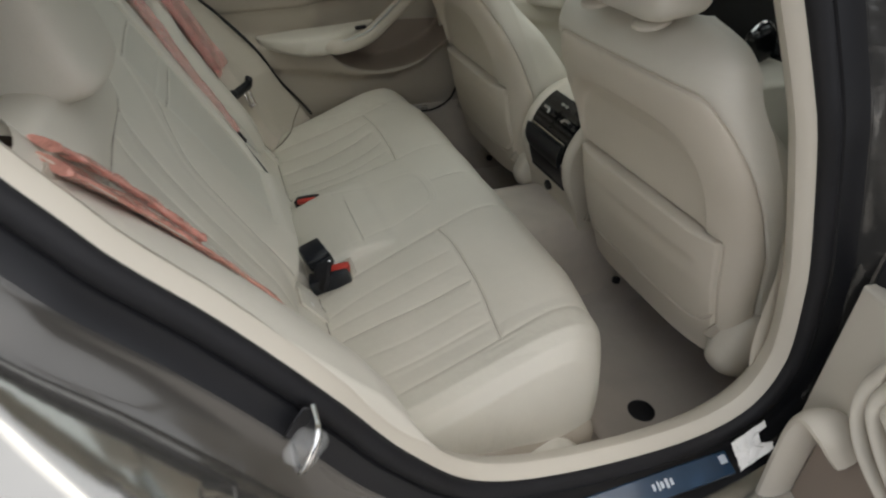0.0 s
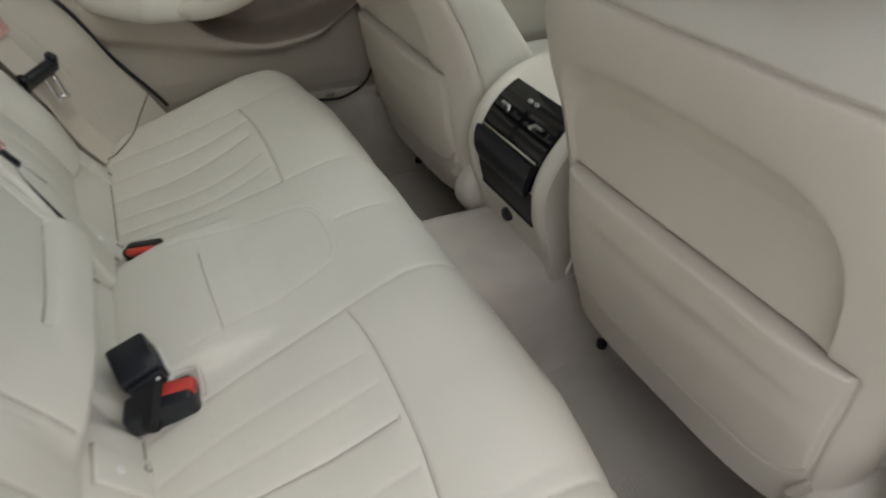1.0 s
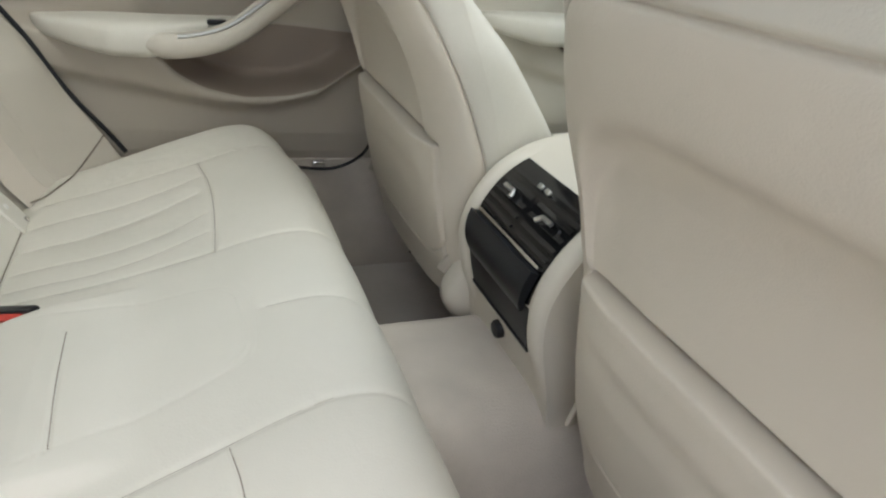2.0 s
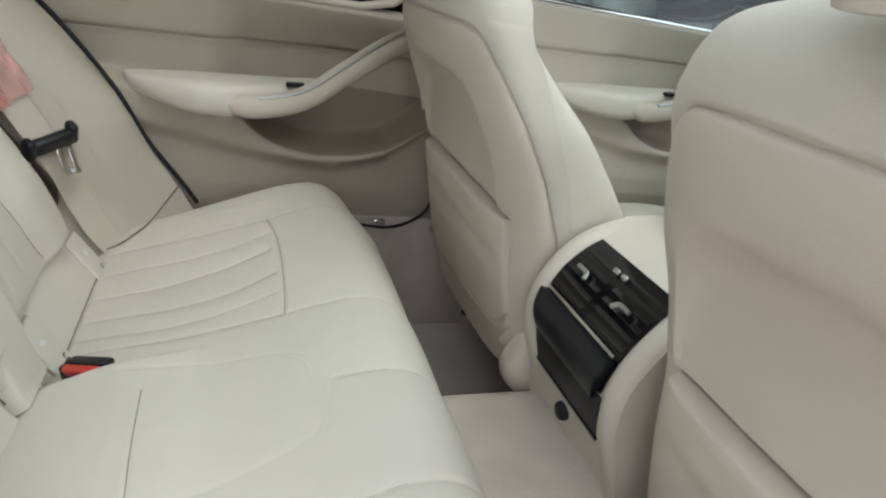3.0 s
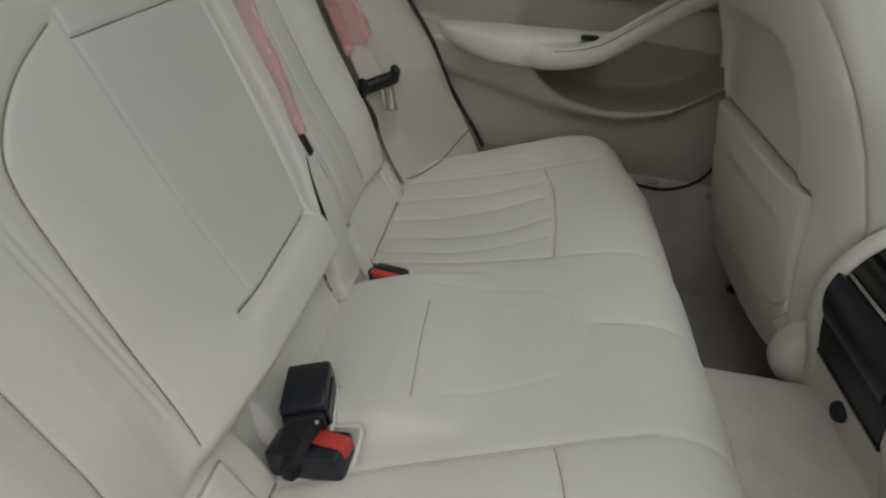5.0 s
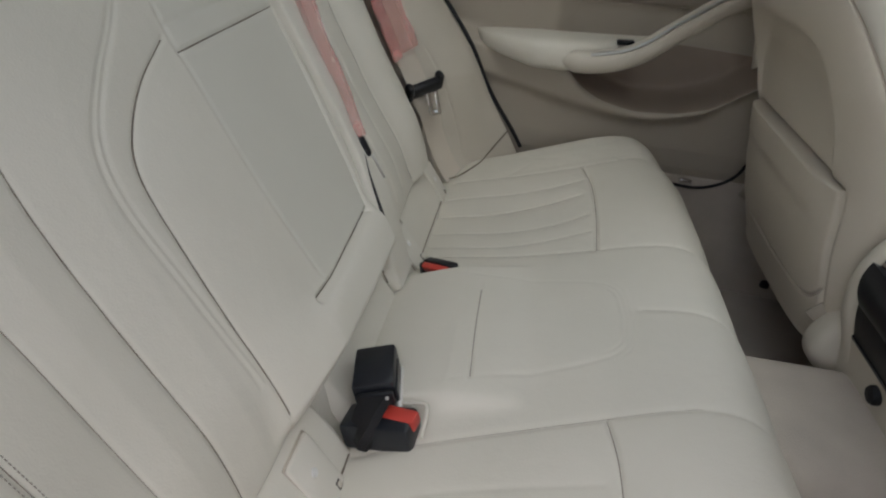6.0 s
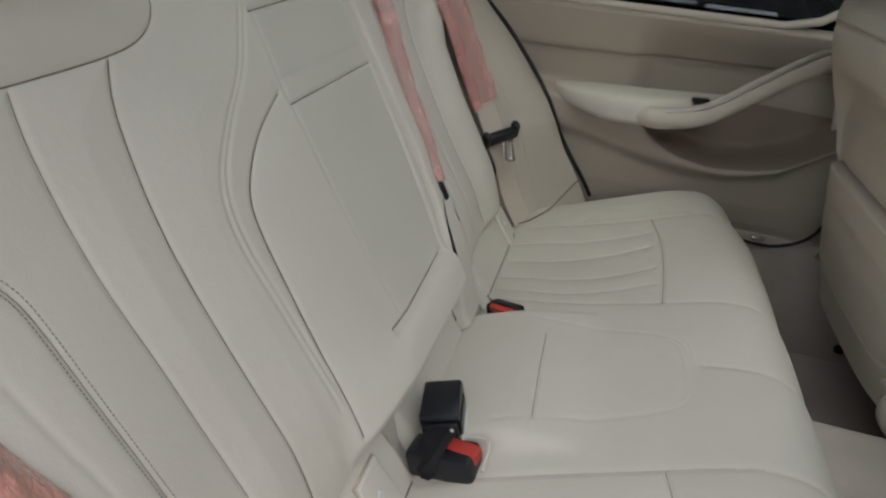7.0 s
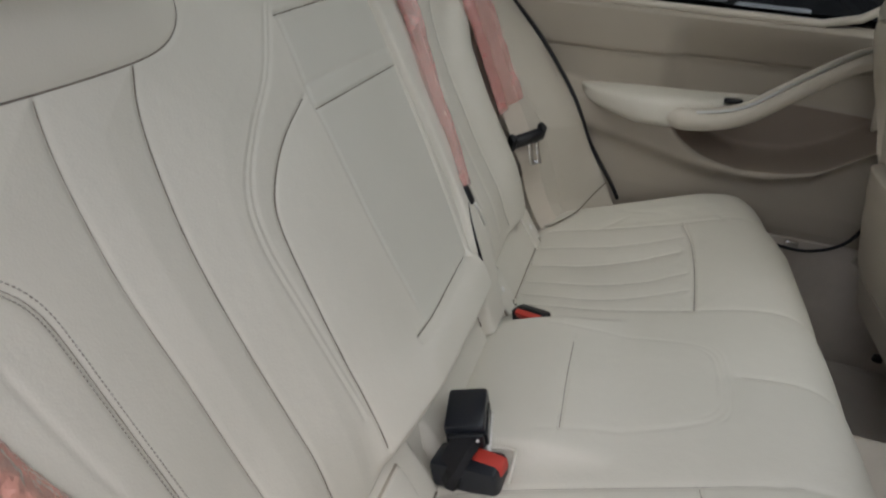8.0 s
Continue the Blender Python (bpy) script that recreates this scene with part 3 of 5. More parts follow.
    h += 0.017 * np.interp(U, (-0.26, -0.13), (0, 1)) * ~far * bump(zz, 0.55, 0.651, np.interp(U, (-0.24, -0.112), (0.030, 0.005)))
    h += -0.008 * bump(a, 0.25, 0.44, 0.03) * bump(zz, 0.55, 0.95, 0.04) + 0.022 * bump(-U, 0.45, 0.60, 0.03) * bump(zz, 0.50, 0.95, 0.05)
    h += 0.012 * bump(a, 0.235, 0.56, 0.02) * bump(zz, 0.97, 1.2, 0.01)
    # the far seat stands proud beyond the split and its bolster rounds off towards the belt
    rim = np.interp(zz, (0.55, 0.62, 0.66, 0.735, 0.79, 0.87, 0.92, 0.96), (0.425, 0.422, 0.416, 0.413, 0.408, 0.418, 0.462, 0.54))
    h += far * (0.007 * (1 - np.exp(-d8 / 0.004)) + 0.016 * bump(U, rim - 0.075, rim, 0.012) - 0.055 * np.clip((U - rim + 0.008) / 0.020, 0, 1) ** 1.5)
    h += -0.010 * np.exp(-(d8 / 0.0028) ** 2) * np.interp(zz, (0.60, 0.66), (0.6, 1.0))
    wedge = far * bump(U, -1, 0.176, 0.003)
    outer_seat = np.where(far, 1.0, bump(a, 0.242, 0.9, 0.006))
    h -= (1 - wedge) * (0.024 * outer_seat * np.clip((0.68 - zz) / 0.095, 0, 1) ** 1.6 + 0.030 * outer_seat * np.clip((0.596 - zz) / 0.013, 0, 1) ** 2)
    h -= 0.020 * wedge * np.clip((0.66 - zz) / 0.11, 0, 1) ** 1.4
    h -= 0.045 * (1 - outer_seat) * np.clip((0.612 - zz) / 0.026, 0, 1) ** 1.8 + 0.03 * np.clip((zz - 1.03) / 0.03, 0, 1) ** 2
    rng = np.random.RandomState(5)
    for _ in range(26):
        cy, cv, w = rng.uniform(-0.55, 0.55), rng.uniform(0, v[-1]), rng.uniform(0.03, 0.09)
        h += rng.uniform(-0.0018, 0.0018) * np.exp(-((U - cy) ** 2 + (V - cv) ** 2) / w**2)
    pts = FOOT_BACK + V[..., None] * UP_BACK + h[..., None] * N_BACK
    pts[..., 1] = U
    fa = 0.5 * (a[:-1, :-1] + a[:-1, 1:])
    fu, fz = 0.5 * (U[:-1, :-1] + U[:-1, 1:]), 0.5 * (zz[:-1, :-1] + zz[1:, :-1])
    edge = np.interp(zz[:-1, :-1], (0.56, 0.675, 0.762, 0.826, 0.854, 0.882, 0.905, 1.2), (0.236, 0.233, 0.228, 0.221, 0.203, 0.16, 0.106, 0.106))
    zf = zz[:-1, :-1]
    edge_l, edge_r = (np.interp(zf, q[::-1, 1] * UP_BACK[2] + 0.56, q[::-1, 0]) for q in (arm_left, arm_right))
    is_arm = (fu > edge_l) & (fu <= edge_r) & (fz > 0.655) & (fz < 0.977)
    beyond = far[:-1, :-1]
    back = bench
    part("seat_back_panel", sheet(pts, (fa > edge) & (fu < 0) & ~is_arm), leather, back, "fluted cream leather back panel")
    part("seat_back_panel", sheet(pts, beyond & ~is_arm), leather, back, "split far back panel with a soft bolster")
    part("middle_back_panel", sheet(pts, ((fa <= edge) | (fu > 0)) & ~beyond & ~is_arm), leather, back)
    arm = part("arm_rest", sheet(pts, is_arm & (fz <= 0.893)), leather_grey, back, "folded cream leather arm rest")
    part("pull_strap", sheet(pts, is_arm & (fz > 0.893) & (fz <= 0.916)), leather_grey, arm)
    part("arm_rest_top", sheet(pts, is_arm & (fz > 0.916)), leather_grey, arm)
    for line, wide in [(deep[0], 0.0008), (deep[1], 0.0006), (deep[2], 0.0004)] + [(q, 0.0007) for q in deep[3:]] + [(q, 0.0008) for q in (strap_low, arm_foot, arm_top)] + [(split, 0.0014), (soft[0], 0.0004)]:
        q = even(line, 90)
        keep = (q[:, 1] >= v[0] + 0.008) & (q[:, 1] <= v[-1])
        way = along(pts, (q[:, 1] - v[0]) / (v[1] - v[0]), (q[:, 0] - y[0]) / (y[1] - y[0]))[keep]
        way = np.stack([np.convolve(np.pad(w_, 2, "edge"), np.ones(5) / 5, "valid") for w_ in way.T], -1)
        part("seam", sweep(way, circle(wide, 6)), seam_gap if wide > 0.0005 else seam_dark, bench)
    # twin rows of stitching on the outer bolsters
    for sgn in (-1,):
        for off in (-0.004, 0.004):
            q = even(seam3, 130)
            way = np.gradient(q, axis=0)
            way /= np.linalg.norm(way, axis=1)[:, None]
            bm = bmesh.new()
            for i in range(1, 129):
                yy, vv = sgn * (q[i, 0] - off * way[i, 1]), q[i, 1] + off * way[i, 0]
                c = along(pts, np.array([(vv - v[0]) / (v[1] - v[0])]), np.array([(yy - y[0]) / (y[1] - y[0])]))[0] + N_BACK * 0.0004
                t = (UP_BACK * way[i, 1] + np.array([0, sgn * way[i, 0], 0])) * 0.0011
                s_ = np.cross(N_BACK, t) * 0.32
                n_ = N_BACK * 0.0005
                quad = [bm.verts.new(c + p) for p in (-t - s_, t - s_, t + s_, -t + s_)]
                topq = [bm.verts.new(c + p + n_) for p in (-t * 0.8 - s_ * 0.7, t * 0.8 - s_ * 0.7, t * 0.8 + s_ * 0.7, -t * 0.8 + s_ * 0.7)]
                bm.faces.new(topq)
                for k in range(4):
                    bm.faces.new((quad[k], quad[(k + 1) % 4], topq[(k + 1) % 4], topq[k]))
            part("stitching", bm, thread, back, "grey twin stitching", smooth=False)
    # the stuffing behind
    prof = [back_at(np.array(0.0), np.array(z), np.array(o)) for z, o in ((0.50, -0.07), (0.60, -0.045), (1.0, -0.035), (1.05, -0.05), (1.05, -0.14), (0.50, -0.16))]
    part("backrest_frame", prism([(p[0], p[2]) for p in prof], "y", -0.66, 0.66), plastic_beige, back)
    return back


rear_backrest()


def bolster_at(s, z, wide=False):
    """A place on the corner bolster: s from the backrest (0) to the door (1)."""
    s, z = np.asarray(s, float), np.asarray(z, float)
    y_in = np.interp(z, (0.48, 0.53, 0.60, 0.70, 0.80, 0.95, 1.1), (0.50, 0.505, 0.505, 0.475, 0.458, 0.470, 0.50))
    y_out = np.interp(z, (0.48, 0.80, 0.86, 0.93, 1.0, 1.06), (0.645, 0.645, 0.668, 0.672, 0.665, 0.65))
    if wide:  # up to the trim of the open doorway
        y_out = side_y(z) - 0.010
    y = y_in + (y_out - y_in) * s
    # forward of the backrest's plane, more towards the door and towards the seat
    reach = np.interp(z, (0.48, 0.58, 0.66, 0.76, 0.86, 0.93, 0.985, 1.06), (0.145, 0.140, 0.128, 0.124, 0.094, 0.062, 0.044, 0.03))
    full = 0.18 + 0.82 * np.sin(np.clip(s * 1.15, 0, 1) * math.pi / 2) ** 1.3
    low = np.clip((0.72 - z) / 0.16, 0, 1)
    fwd = reach * (full * (1 - low) + s**1.7 * low) - 0.03 * (1 - s) ** 3 * (1 - low)
    fwd = fwd - 0.045 * (1 - s) ** 6 * np.clip((0.64 - z) / 0.06, 0, 1)
    fwd = fwd - 0.02 * np.clip((s - 0.94) / 0.06, 0, 1) ** 2
    return np.stack([0.028 - 0.553 * (z - 0.647) + fwd, y, z], -1)


def side_bolster(side):
    """The padded corner between backrest and door, on which the belt lies."""
    S, Zq = np.meshgrid(np.linspace(0, 1, 130), np.linspace(0.48, 1.06, 172), indexing="xy")
    pts = bolster_at(S, Zq, side < 0)
    d = np.abs(S - np.interp(Zq, (0.53, 0.75, 1.06), (0.42, 0.34, 0.30)))
    pts[..., 0] -= 0.003 * np.exp(-(d / 0.010) ** 2)
    pts[..., 1] *= side
    # the far side takes the leather with shade in its colour
    part("side_bolster", sheet(pts), leather_shaded if side > 0 else leather, bench, "cream leather corner bolster by the door")
    part("bolster_core", prism([(-0.22, 1.04), (-0.155, 1.04), (0.05, 0.64), (0.05, 0.50), (-0.02, 0.50)], "y", side * 0.56, side * 0.66), plastic_beige, bench)


side_bolster(-1)
side_bolster(1)
foot_seam = spline([(0.088, 0.500, 0.527), (0.103, 0.513, 0.529), (0.122, 0.527, 0.539), (0.145, 0.556, 0.551), (0.164, 0.606, 0.565), (0.188, 0.634, 0.594)], 8)
part("seam", sweep(foot_seam, circle(0.0013, 6)), seam_gap, bench)


# ---- crease between cushion and backrest, with child seat anchor covers ----
def crease_x(z):
    return 0.020 - 0.684 * (z - 0.585)


def crease_roll(y0, y1):
    """The padded strip under the backrest."""
    y = np.linspace(y0, y1, 80)
    z = np.linspace(0.455, 0.605, 40)
    Y, Zq = np.meshgrid(y, z, indexing="xy")
    k = np.minimum(Y - y0, y1 - Y)
    X = crease_x(Zq) + 0.004 + 0.012 * np.sin(np.clip((Zq - 0.455) / 0.15, 0, 1) * math.pi) ** 0.6 - 0.020 * np.clip(1 - k / 0.012, 0, 1) ** 2
    part("crease_roll", sheet(np.stack([X, Y, Zq], -1)), leather, bench)
    # dark tubes drawn as contact shadows above and below the roll
    for i in (15, 34):
        part("crease_shadow", sweep(np.stack([X[i, 4:-4] + 0.0004, Y[i, 4:-4], Zq[i, 4:-4]], -1), circle(0.0010, 6)), seam_gap, bench)


def crease_fill():
    """The lining that closes the crease behind the rolls."""
    y, z = np.linspace(-0.56, 0.56, 60), np.linspace(0.44, 0.61, 12)
    Y, Zq = np.meshgrid(y, z, indexing="xy")
    part("crease_lining", sheet(np.stack([crease_x(Zq) - 0.006, Y, Zq], -1)), leather, bench)


def anchor_cover(y0, out):
    """A flap that snaps into the strip; out: its outer side."""
    z0 = 0.537
    x0 = crease_x(z0) + 0.0155
    t = (0, 55.6, 0)
    along, off = np.array([0.565, 0, -0.825]), np.array([0.825, 0, 0.565])
    at = lambda u, y, h: tuple(np.array([x0, y0 + y, z0]) + along * u + off * h)
    ob = part("anchor_cover", box((0.078, 0.050, 0.008), at(0, 0, 0.0), 0.0035, 3, t), plastic_pale, bench, "cream plastic child seat anchor cover")
    part("joint", box((0.0796, 0.0520, 0.004), at(-0.001, 0, -0.0010), 0.0015, 1, t), plastic_beige, ob)
    part("slot", box((0.014, 0.009, 0.003), at(0.030, 0.012, 0.0032), 0.0012, 1, t), black_plastic, ob)
    part("tab", box((0.007, 0.006, 0.003), at(0.0285, 0.012, 0.0042), 0.001, 1, t), plastic_cream, ob)
    part("badge", lathe([(0.0050, 0), (0.0044, 0.0012), (0.0, 0.0016)], at(-0.008, -0.002, 0.0040), 12, t), paper_white, ob)


crease_roll(-0.150, 0.092)
crease_fill()
for side in (-1, 1):
    crease_roll(*sorted((side * 0.172, side * 0.482)))
    for q in ((0.204, 0.450) if side > 0 else (0.240, 0.455)):
        anchor_cover(side * q, side)

# ---- belts and buckles ----
def ribbon(line, width, thick, across):
    """A strap along a line; across: the way of its width at each end."""
    line = even(spline(line, 10), 60)
    a, b = np.asarray(across[0], float), np.asarray(across[1], float)
    rings = []
    for i, p in enumerate(line):
        t = line[min(i + 1, 59)] - line[max(i - 1, 0)]
        t /= np.linalg.norm(t)
        w = a + (b - a) * i / 59
        w = w - (w @ t) * t
        w /= np.linalg.norm(w)
        n = np.cross(t, w)
        rings.append([p + w * s * width + n * h * thick for s, h in ((-0.5, 0), (-0.48, -0.5), (0.48, -0.5), (0.5, 0), (0.48, 0.5), (-0.48, 0.5))])
    return loft(rings)


def wrap(line, width, across, seed, rough=0.006, taper=1.0):
    """Creased plastic round a strap."""
    rng = np.random.RandomState(seed)
    line = even(spline(line, 12), 70)
    a, b = np.asarray(across[0], float), np.asarray(across[1], float)
    rings = []
    wob = np.cumsum(rng.normal(0, 0.0005, (70, 2)), 0)
    wob -= np.linspace(0, 1, 70)[:, None] * wob[-1]
    for i, p in enumerate(line):
        t = line[min(i + 1, 69)] - line[max(i - 1, 0)]
        t /= np.linalg.norm(t)
        w = a + (b - a) * i / 69
        w = w - (w @ t) * t
        w /= np.linalg.norm(w)
        n = np.cross(t, w)
        wd = width * (1 + (taper - 1) * i / 69) * (1 + 0.05 * math.sin(i * 0.35 + seed))
        ring = []
        for k in range(18):
            q = 2 * math.pi * k / 18
            r1 = wd / 2 * (abs(math.cos(q)) ** 0.7) * (1 if math.cos(q) > 0 else -1)
            r2 = (0.0032 + rough * (0.35 * (1 + math.sin(i * 0.45 + 1.3 * k + seed)) + 0.30 * (1 + math.sin(i * 0.21 - 0.9 * k + 2 * seed))) * rng.uniform(0.5, 1.0)) * math.sin(q)
            ring.append(p + w * (r1 + wob[i, 0]) + n * (r2 + wob[i, 1] * 0.5))
        rings.append(ring)
    return loft(rings)


def far_belt():
    ob = thing("seat_belt", "beige outer rear seat belt partly wrapped in red plastic", "seat belt", (0.10, 0.50, 0.55), "rear belts")
    upper = [(-0.145, 0.470, 1.045), (-0.085, 0.468, 0.93), (-0.035, 0.470, 0.82), (0.018, 0.478, 0.712)]
    lower = [tuple(bolster_at(q, z) + np.array([0.006, -0.003, 0.003])) for q, z in ((0.10, 0.712), (0.10, 0.66), (0.11, 0.60), (0.14, 0.555), (0.16, 0.52))]
    acr = ((0.35, 0.9, 0.25), (0.55, 0.80, 0.20))
    part("webbing", ribbon(upper, 0.047, 0.0016, acr), webbing, ob)
    part("lower_strip", ribbon(lower, 0.047, 0.0016, ((0.55, 0.80, 0.20), (0.62, 0.78, 0.1))), webbing, ob)
    part("plastic_wrap", wrap([(-0.143, 0.470, 1.045), (-0.082, 0.470, 0.93), (-0.030, 0.472, 0.82), (-0.008, 0.474, 0.775)], 0.062, acr, 4), red_film, ob, "red creased plastic wrap", sharp=55)
    part("wrap_fold", wrap([(-0.150, 0.436, 1.045), (-0.090, 0.434, 0.93), (-0.040, 0.440, 0.82), (-0.016, 0.446, 0.765)], 0.024, acr, 31, 0.004), red_film, ob, sharp=55)
    tongue = part("tongue", box((0.018, 0.074, 0.026), (0.026, 0.479, 0.710), 0.007, 3, (14, 25, -40)), black_plastic, ob, "black plastic tongue")
    for s in (-1, 1):
        part("tongue_ear", box((0.020, 0.014, 0.036), (0.028 + s * 0.022, 0.479 + s * 0.026, 0.714 + s * 0.008), 0.006, 3, (14, 25, -40)), black_plastic, tongue)
    for s in (-1, 1):
        part("tongue_prong", box((0.004, 0.008, 0.040), (0.046 + s * 0.006, 0.486 + s * 0.007, 0.684), 0.001, 1, (0, -22, -40)), chrome, tongue, "steel tongue prong")
    part("tongue_plate", box((0.004, 0.026, 0.009), (0.0515, 0.489, 0.665), 0.001, 1, (0, -22, -40)), chrome, tongue, "steel tongue end")
    return ob


def middle_belt():
    ob = thing("seat_belt", "middle rear belt in red plastic hanging edge-on beside the arm rest", "seat belt", (0.03, 0.165, 0.56), "rear belts")
    line = [(-0.155, 0.209, 1.036), (-0.113, 0.195, 0.951), (-0.060, 0.177, 0.846), (-0.002, 0.157, 0.733)]
    part("webbing", ribbon(line, 0.013, 0.002, ((0.4, 0.8, 0.2), (0.85, 0.25, 0.5))), webbing, ob)
    part("plastic_wrap", wrap(line, 0.036, ((0.3, 0.9, 0.2), (0.75, 0.5, 0.5)), 9, 0.005, 0.45), red_film, ob, "red creased plastic wrap", sharp=55)
    part("tongue", box((0.026, 0.016, 0.034), (-0.004, 0.158, 0.716), 0.006, 3, (0, -28, 10)), black_plastic, ob, "black plastic tongue")
    part("tongue_plate", box((0.018, 0.002, 0.040), (0.016, 0.166, 0.684), 0.0008, 1, (0, -30, 10)), satin, ob, "steel tongue plate")
    # black ribbon painted in for the dark of the split, not belt webbing
    part("lower_strip", ribbon([(0.004, 0.150, 0.712), (0.016, 0.133, 0.692), (0.031, 0.118, 0.668), (0.046, 0.107, 0.640), (0.058, 0.099, 0.610)], 0.005, 0.003, ((1, 0, 0.5), (1, 0, 0.5))), black_plastic, ob, "black strip drawn for the shade in the backrest gap")
    return ob


def near_belt():
    ob = thing("seat_belt", "rear belt in crumpled red plastic beside the open door", "seat belt", (0.03, -0.50, 0.56), "rear belts")
    line = [(-0.150, -0.610, 1.04), (-0.097, -0.550, 0.938), (-0.045, -0.520, 0.848), (0.008, -0.508, 0.758), (0.036, -0.514, 0.70)]
    acr = ((0.35, -0.9, 0.25), (0.5, -0.85, 0.2))
    part("webbing", ribbon(line + [(0.10, -0.515, 0.575), (0.11, -0.52, 0.54)], 0.047, 0.0016, acr), webbing, ob)
    part("plastic_wrap", wrap(line, 0.050, acr, 15, 0.0035), red_folds, ob, "red creased plastic wrap", sharp=55)
    part("wrap_flap", wrap([(-0.160, -0.575, 1.045), (-0.110, -0.520, 0.955), (-0.065, -0.505, 0.885)], 0.045, ((0.2, -0.9, 0.5), (0.2, -0.9, 0.4)), 21, 0.003, 0.6), red_folds, ob, sharp=55)
    return ob


far_belt()
middle_belt()
near_belt()


# the pair beside the middle seat: one turned away, one with its red button up
def near_buckles():
    ob = thing("belt_buckle", "black belt buckle lying in the bench crease, back turned", "belt buckle", (0.094, -0.119, 0.54), "buckles")
    part("case", box((0.047, 0.064, 0.028), (0.096, -0.117, 0.568), 0.0045, 2, (0, -14, 11)), buckle_black, ob)
    part("case_side", box((0.004, 0.052, 0.020), (0.1215, -0.121, 0.568), 0.0015, 1, (0, -14, 11)), black_grey, ob)
    part("case_end", box((0.042, 0.008, 0.020), (0.1045, -0.153, 0.565), 0.003, 2, (0, -14, 11)), black_grey, ob)
    part("rivet", lathe([(0.0022, 0), (0.0018, 0.0012)], (0.118, -0.1575, 0.575), 10, (60, 0, 0)), satin, ob)
    part("strap", sweep(spline([(0.103, -0.146, 0.560), (0.104, -0.157, 0.565), (0.101, -0.167, 0.560), (0.098, -0.176, 0.546), (0.096, -0.180, 0.528)], 6), band(0.036, 0.016, 0.005), up=(-0.2, 0, 1)), rubber, ob, "black webbing loop")
    part("cut_edge", box((0.004, 0.062, 0.012), (0.126, -0.121, 0.556), 0.0015, 1, (0, -14, 10)), paper_white, ob, "pale cut edge of the cushion trim")
    ob2 = thing("belt_buckle", "black belt buckle with a red release button sunk in the cushion", "belt buckle", (0.12, -0.17, 0.53), "buckles")
    part("case", box((0.080, 0.038, 0.034), (0.115, -0.167, 0.539), 0.005, 2, (0, -16, -8)), buckle_black, ob2)
    part("release_button", box((0.038, 0.018, 0.016), (0.136, -0.165, 0.557), 0.003, 2, (10, -14, -17)), red_plastic, ob2, "red press button")
    part("slot_rim", sweep(spline([(0.122, -0.143, 0.552), (0.145, -0.143, 0.560), (0.157, -0.145, 0.563), (0.161, -0.153, 0.563), (0.161, -0.184, 0.555)], 6), circle(0.0024, 8)), leather, ob2, "raised leather rim of the buckle slot")


near_buckles()


def far_buckle():
    ob = thing("belt_buckle", "black belt buckle with a red button beside the middle pad", "belt buckle", (0.12, 0.15, 0.53), "buckles")
    part("case", box((0.058, 0.030, 0.022), (0.124, 0.160, 0.535), 0.005, 3, (0, -14, -28)), black_plastic, ob)
    part("release_button", box((0.046, 0.010, 0.012), (0.121, 0.144, 0.545), 0.002, 2, (25, -14, -28)), red_plastic, ob, "red press button")
    part("rim", box((0.056, 0.006, 0.004), (0.124, 0.153, 0.550), 0.0015, 1, (0, -14, -28)), black_grey, ob)


far_buckle()

# ---- head rests ----
def pillow(size, at, turn=0.0, power=5.5):
    """A stuffed head rest, fuller behind and narrower at its foot."""
    def shape(p):
        k = 0.5 - p[..., 2] / size[2]
        p = p.copy()
        p[..., 1] *= 1 - 0.10 * k
        p[..., 0] += 0.012 * np.cos(p[..., 1] / size[1] * math.pi) + 0.02 * (p[..., 2] / size[2]) ** 2
        return p
    return puff(size, at, power, 34, (0, turn, 0), shape)


def rear_head_rest(y0):
    ob = thing("head_rest", "cream leather rear head rest on a cream bracket", "head rest", (-0.20, y0, 1.02), "rear head rests")
    part("cushion", pillow((0.11, 0.235, 0.175), (-0.205, y0, 1.108), -14, 7.5), leather, ob)
    part("bracket", box((0.05, 0.11, 0.010), (-0.185, y0, 1.027), 0.004, 2, (0, -14, 0)), plastic_cream, ob)
    part("bracket_ring", sweep([(-0.185 + 0.022 * math.cos(q), y0 + 0.05 * math.sin(q), 1.020 + 0.006 * math.cos(q)) for q in np.linspace(0, 2 * math.pi, 28, endpoint=False)], circle(0.0035, 8), closed=True), satin, ob)
    return ob


rear_head_rest(-0.355)
rear_head_rest(0.355)

# ---- front seats ----
Y_SEAT = -0.367


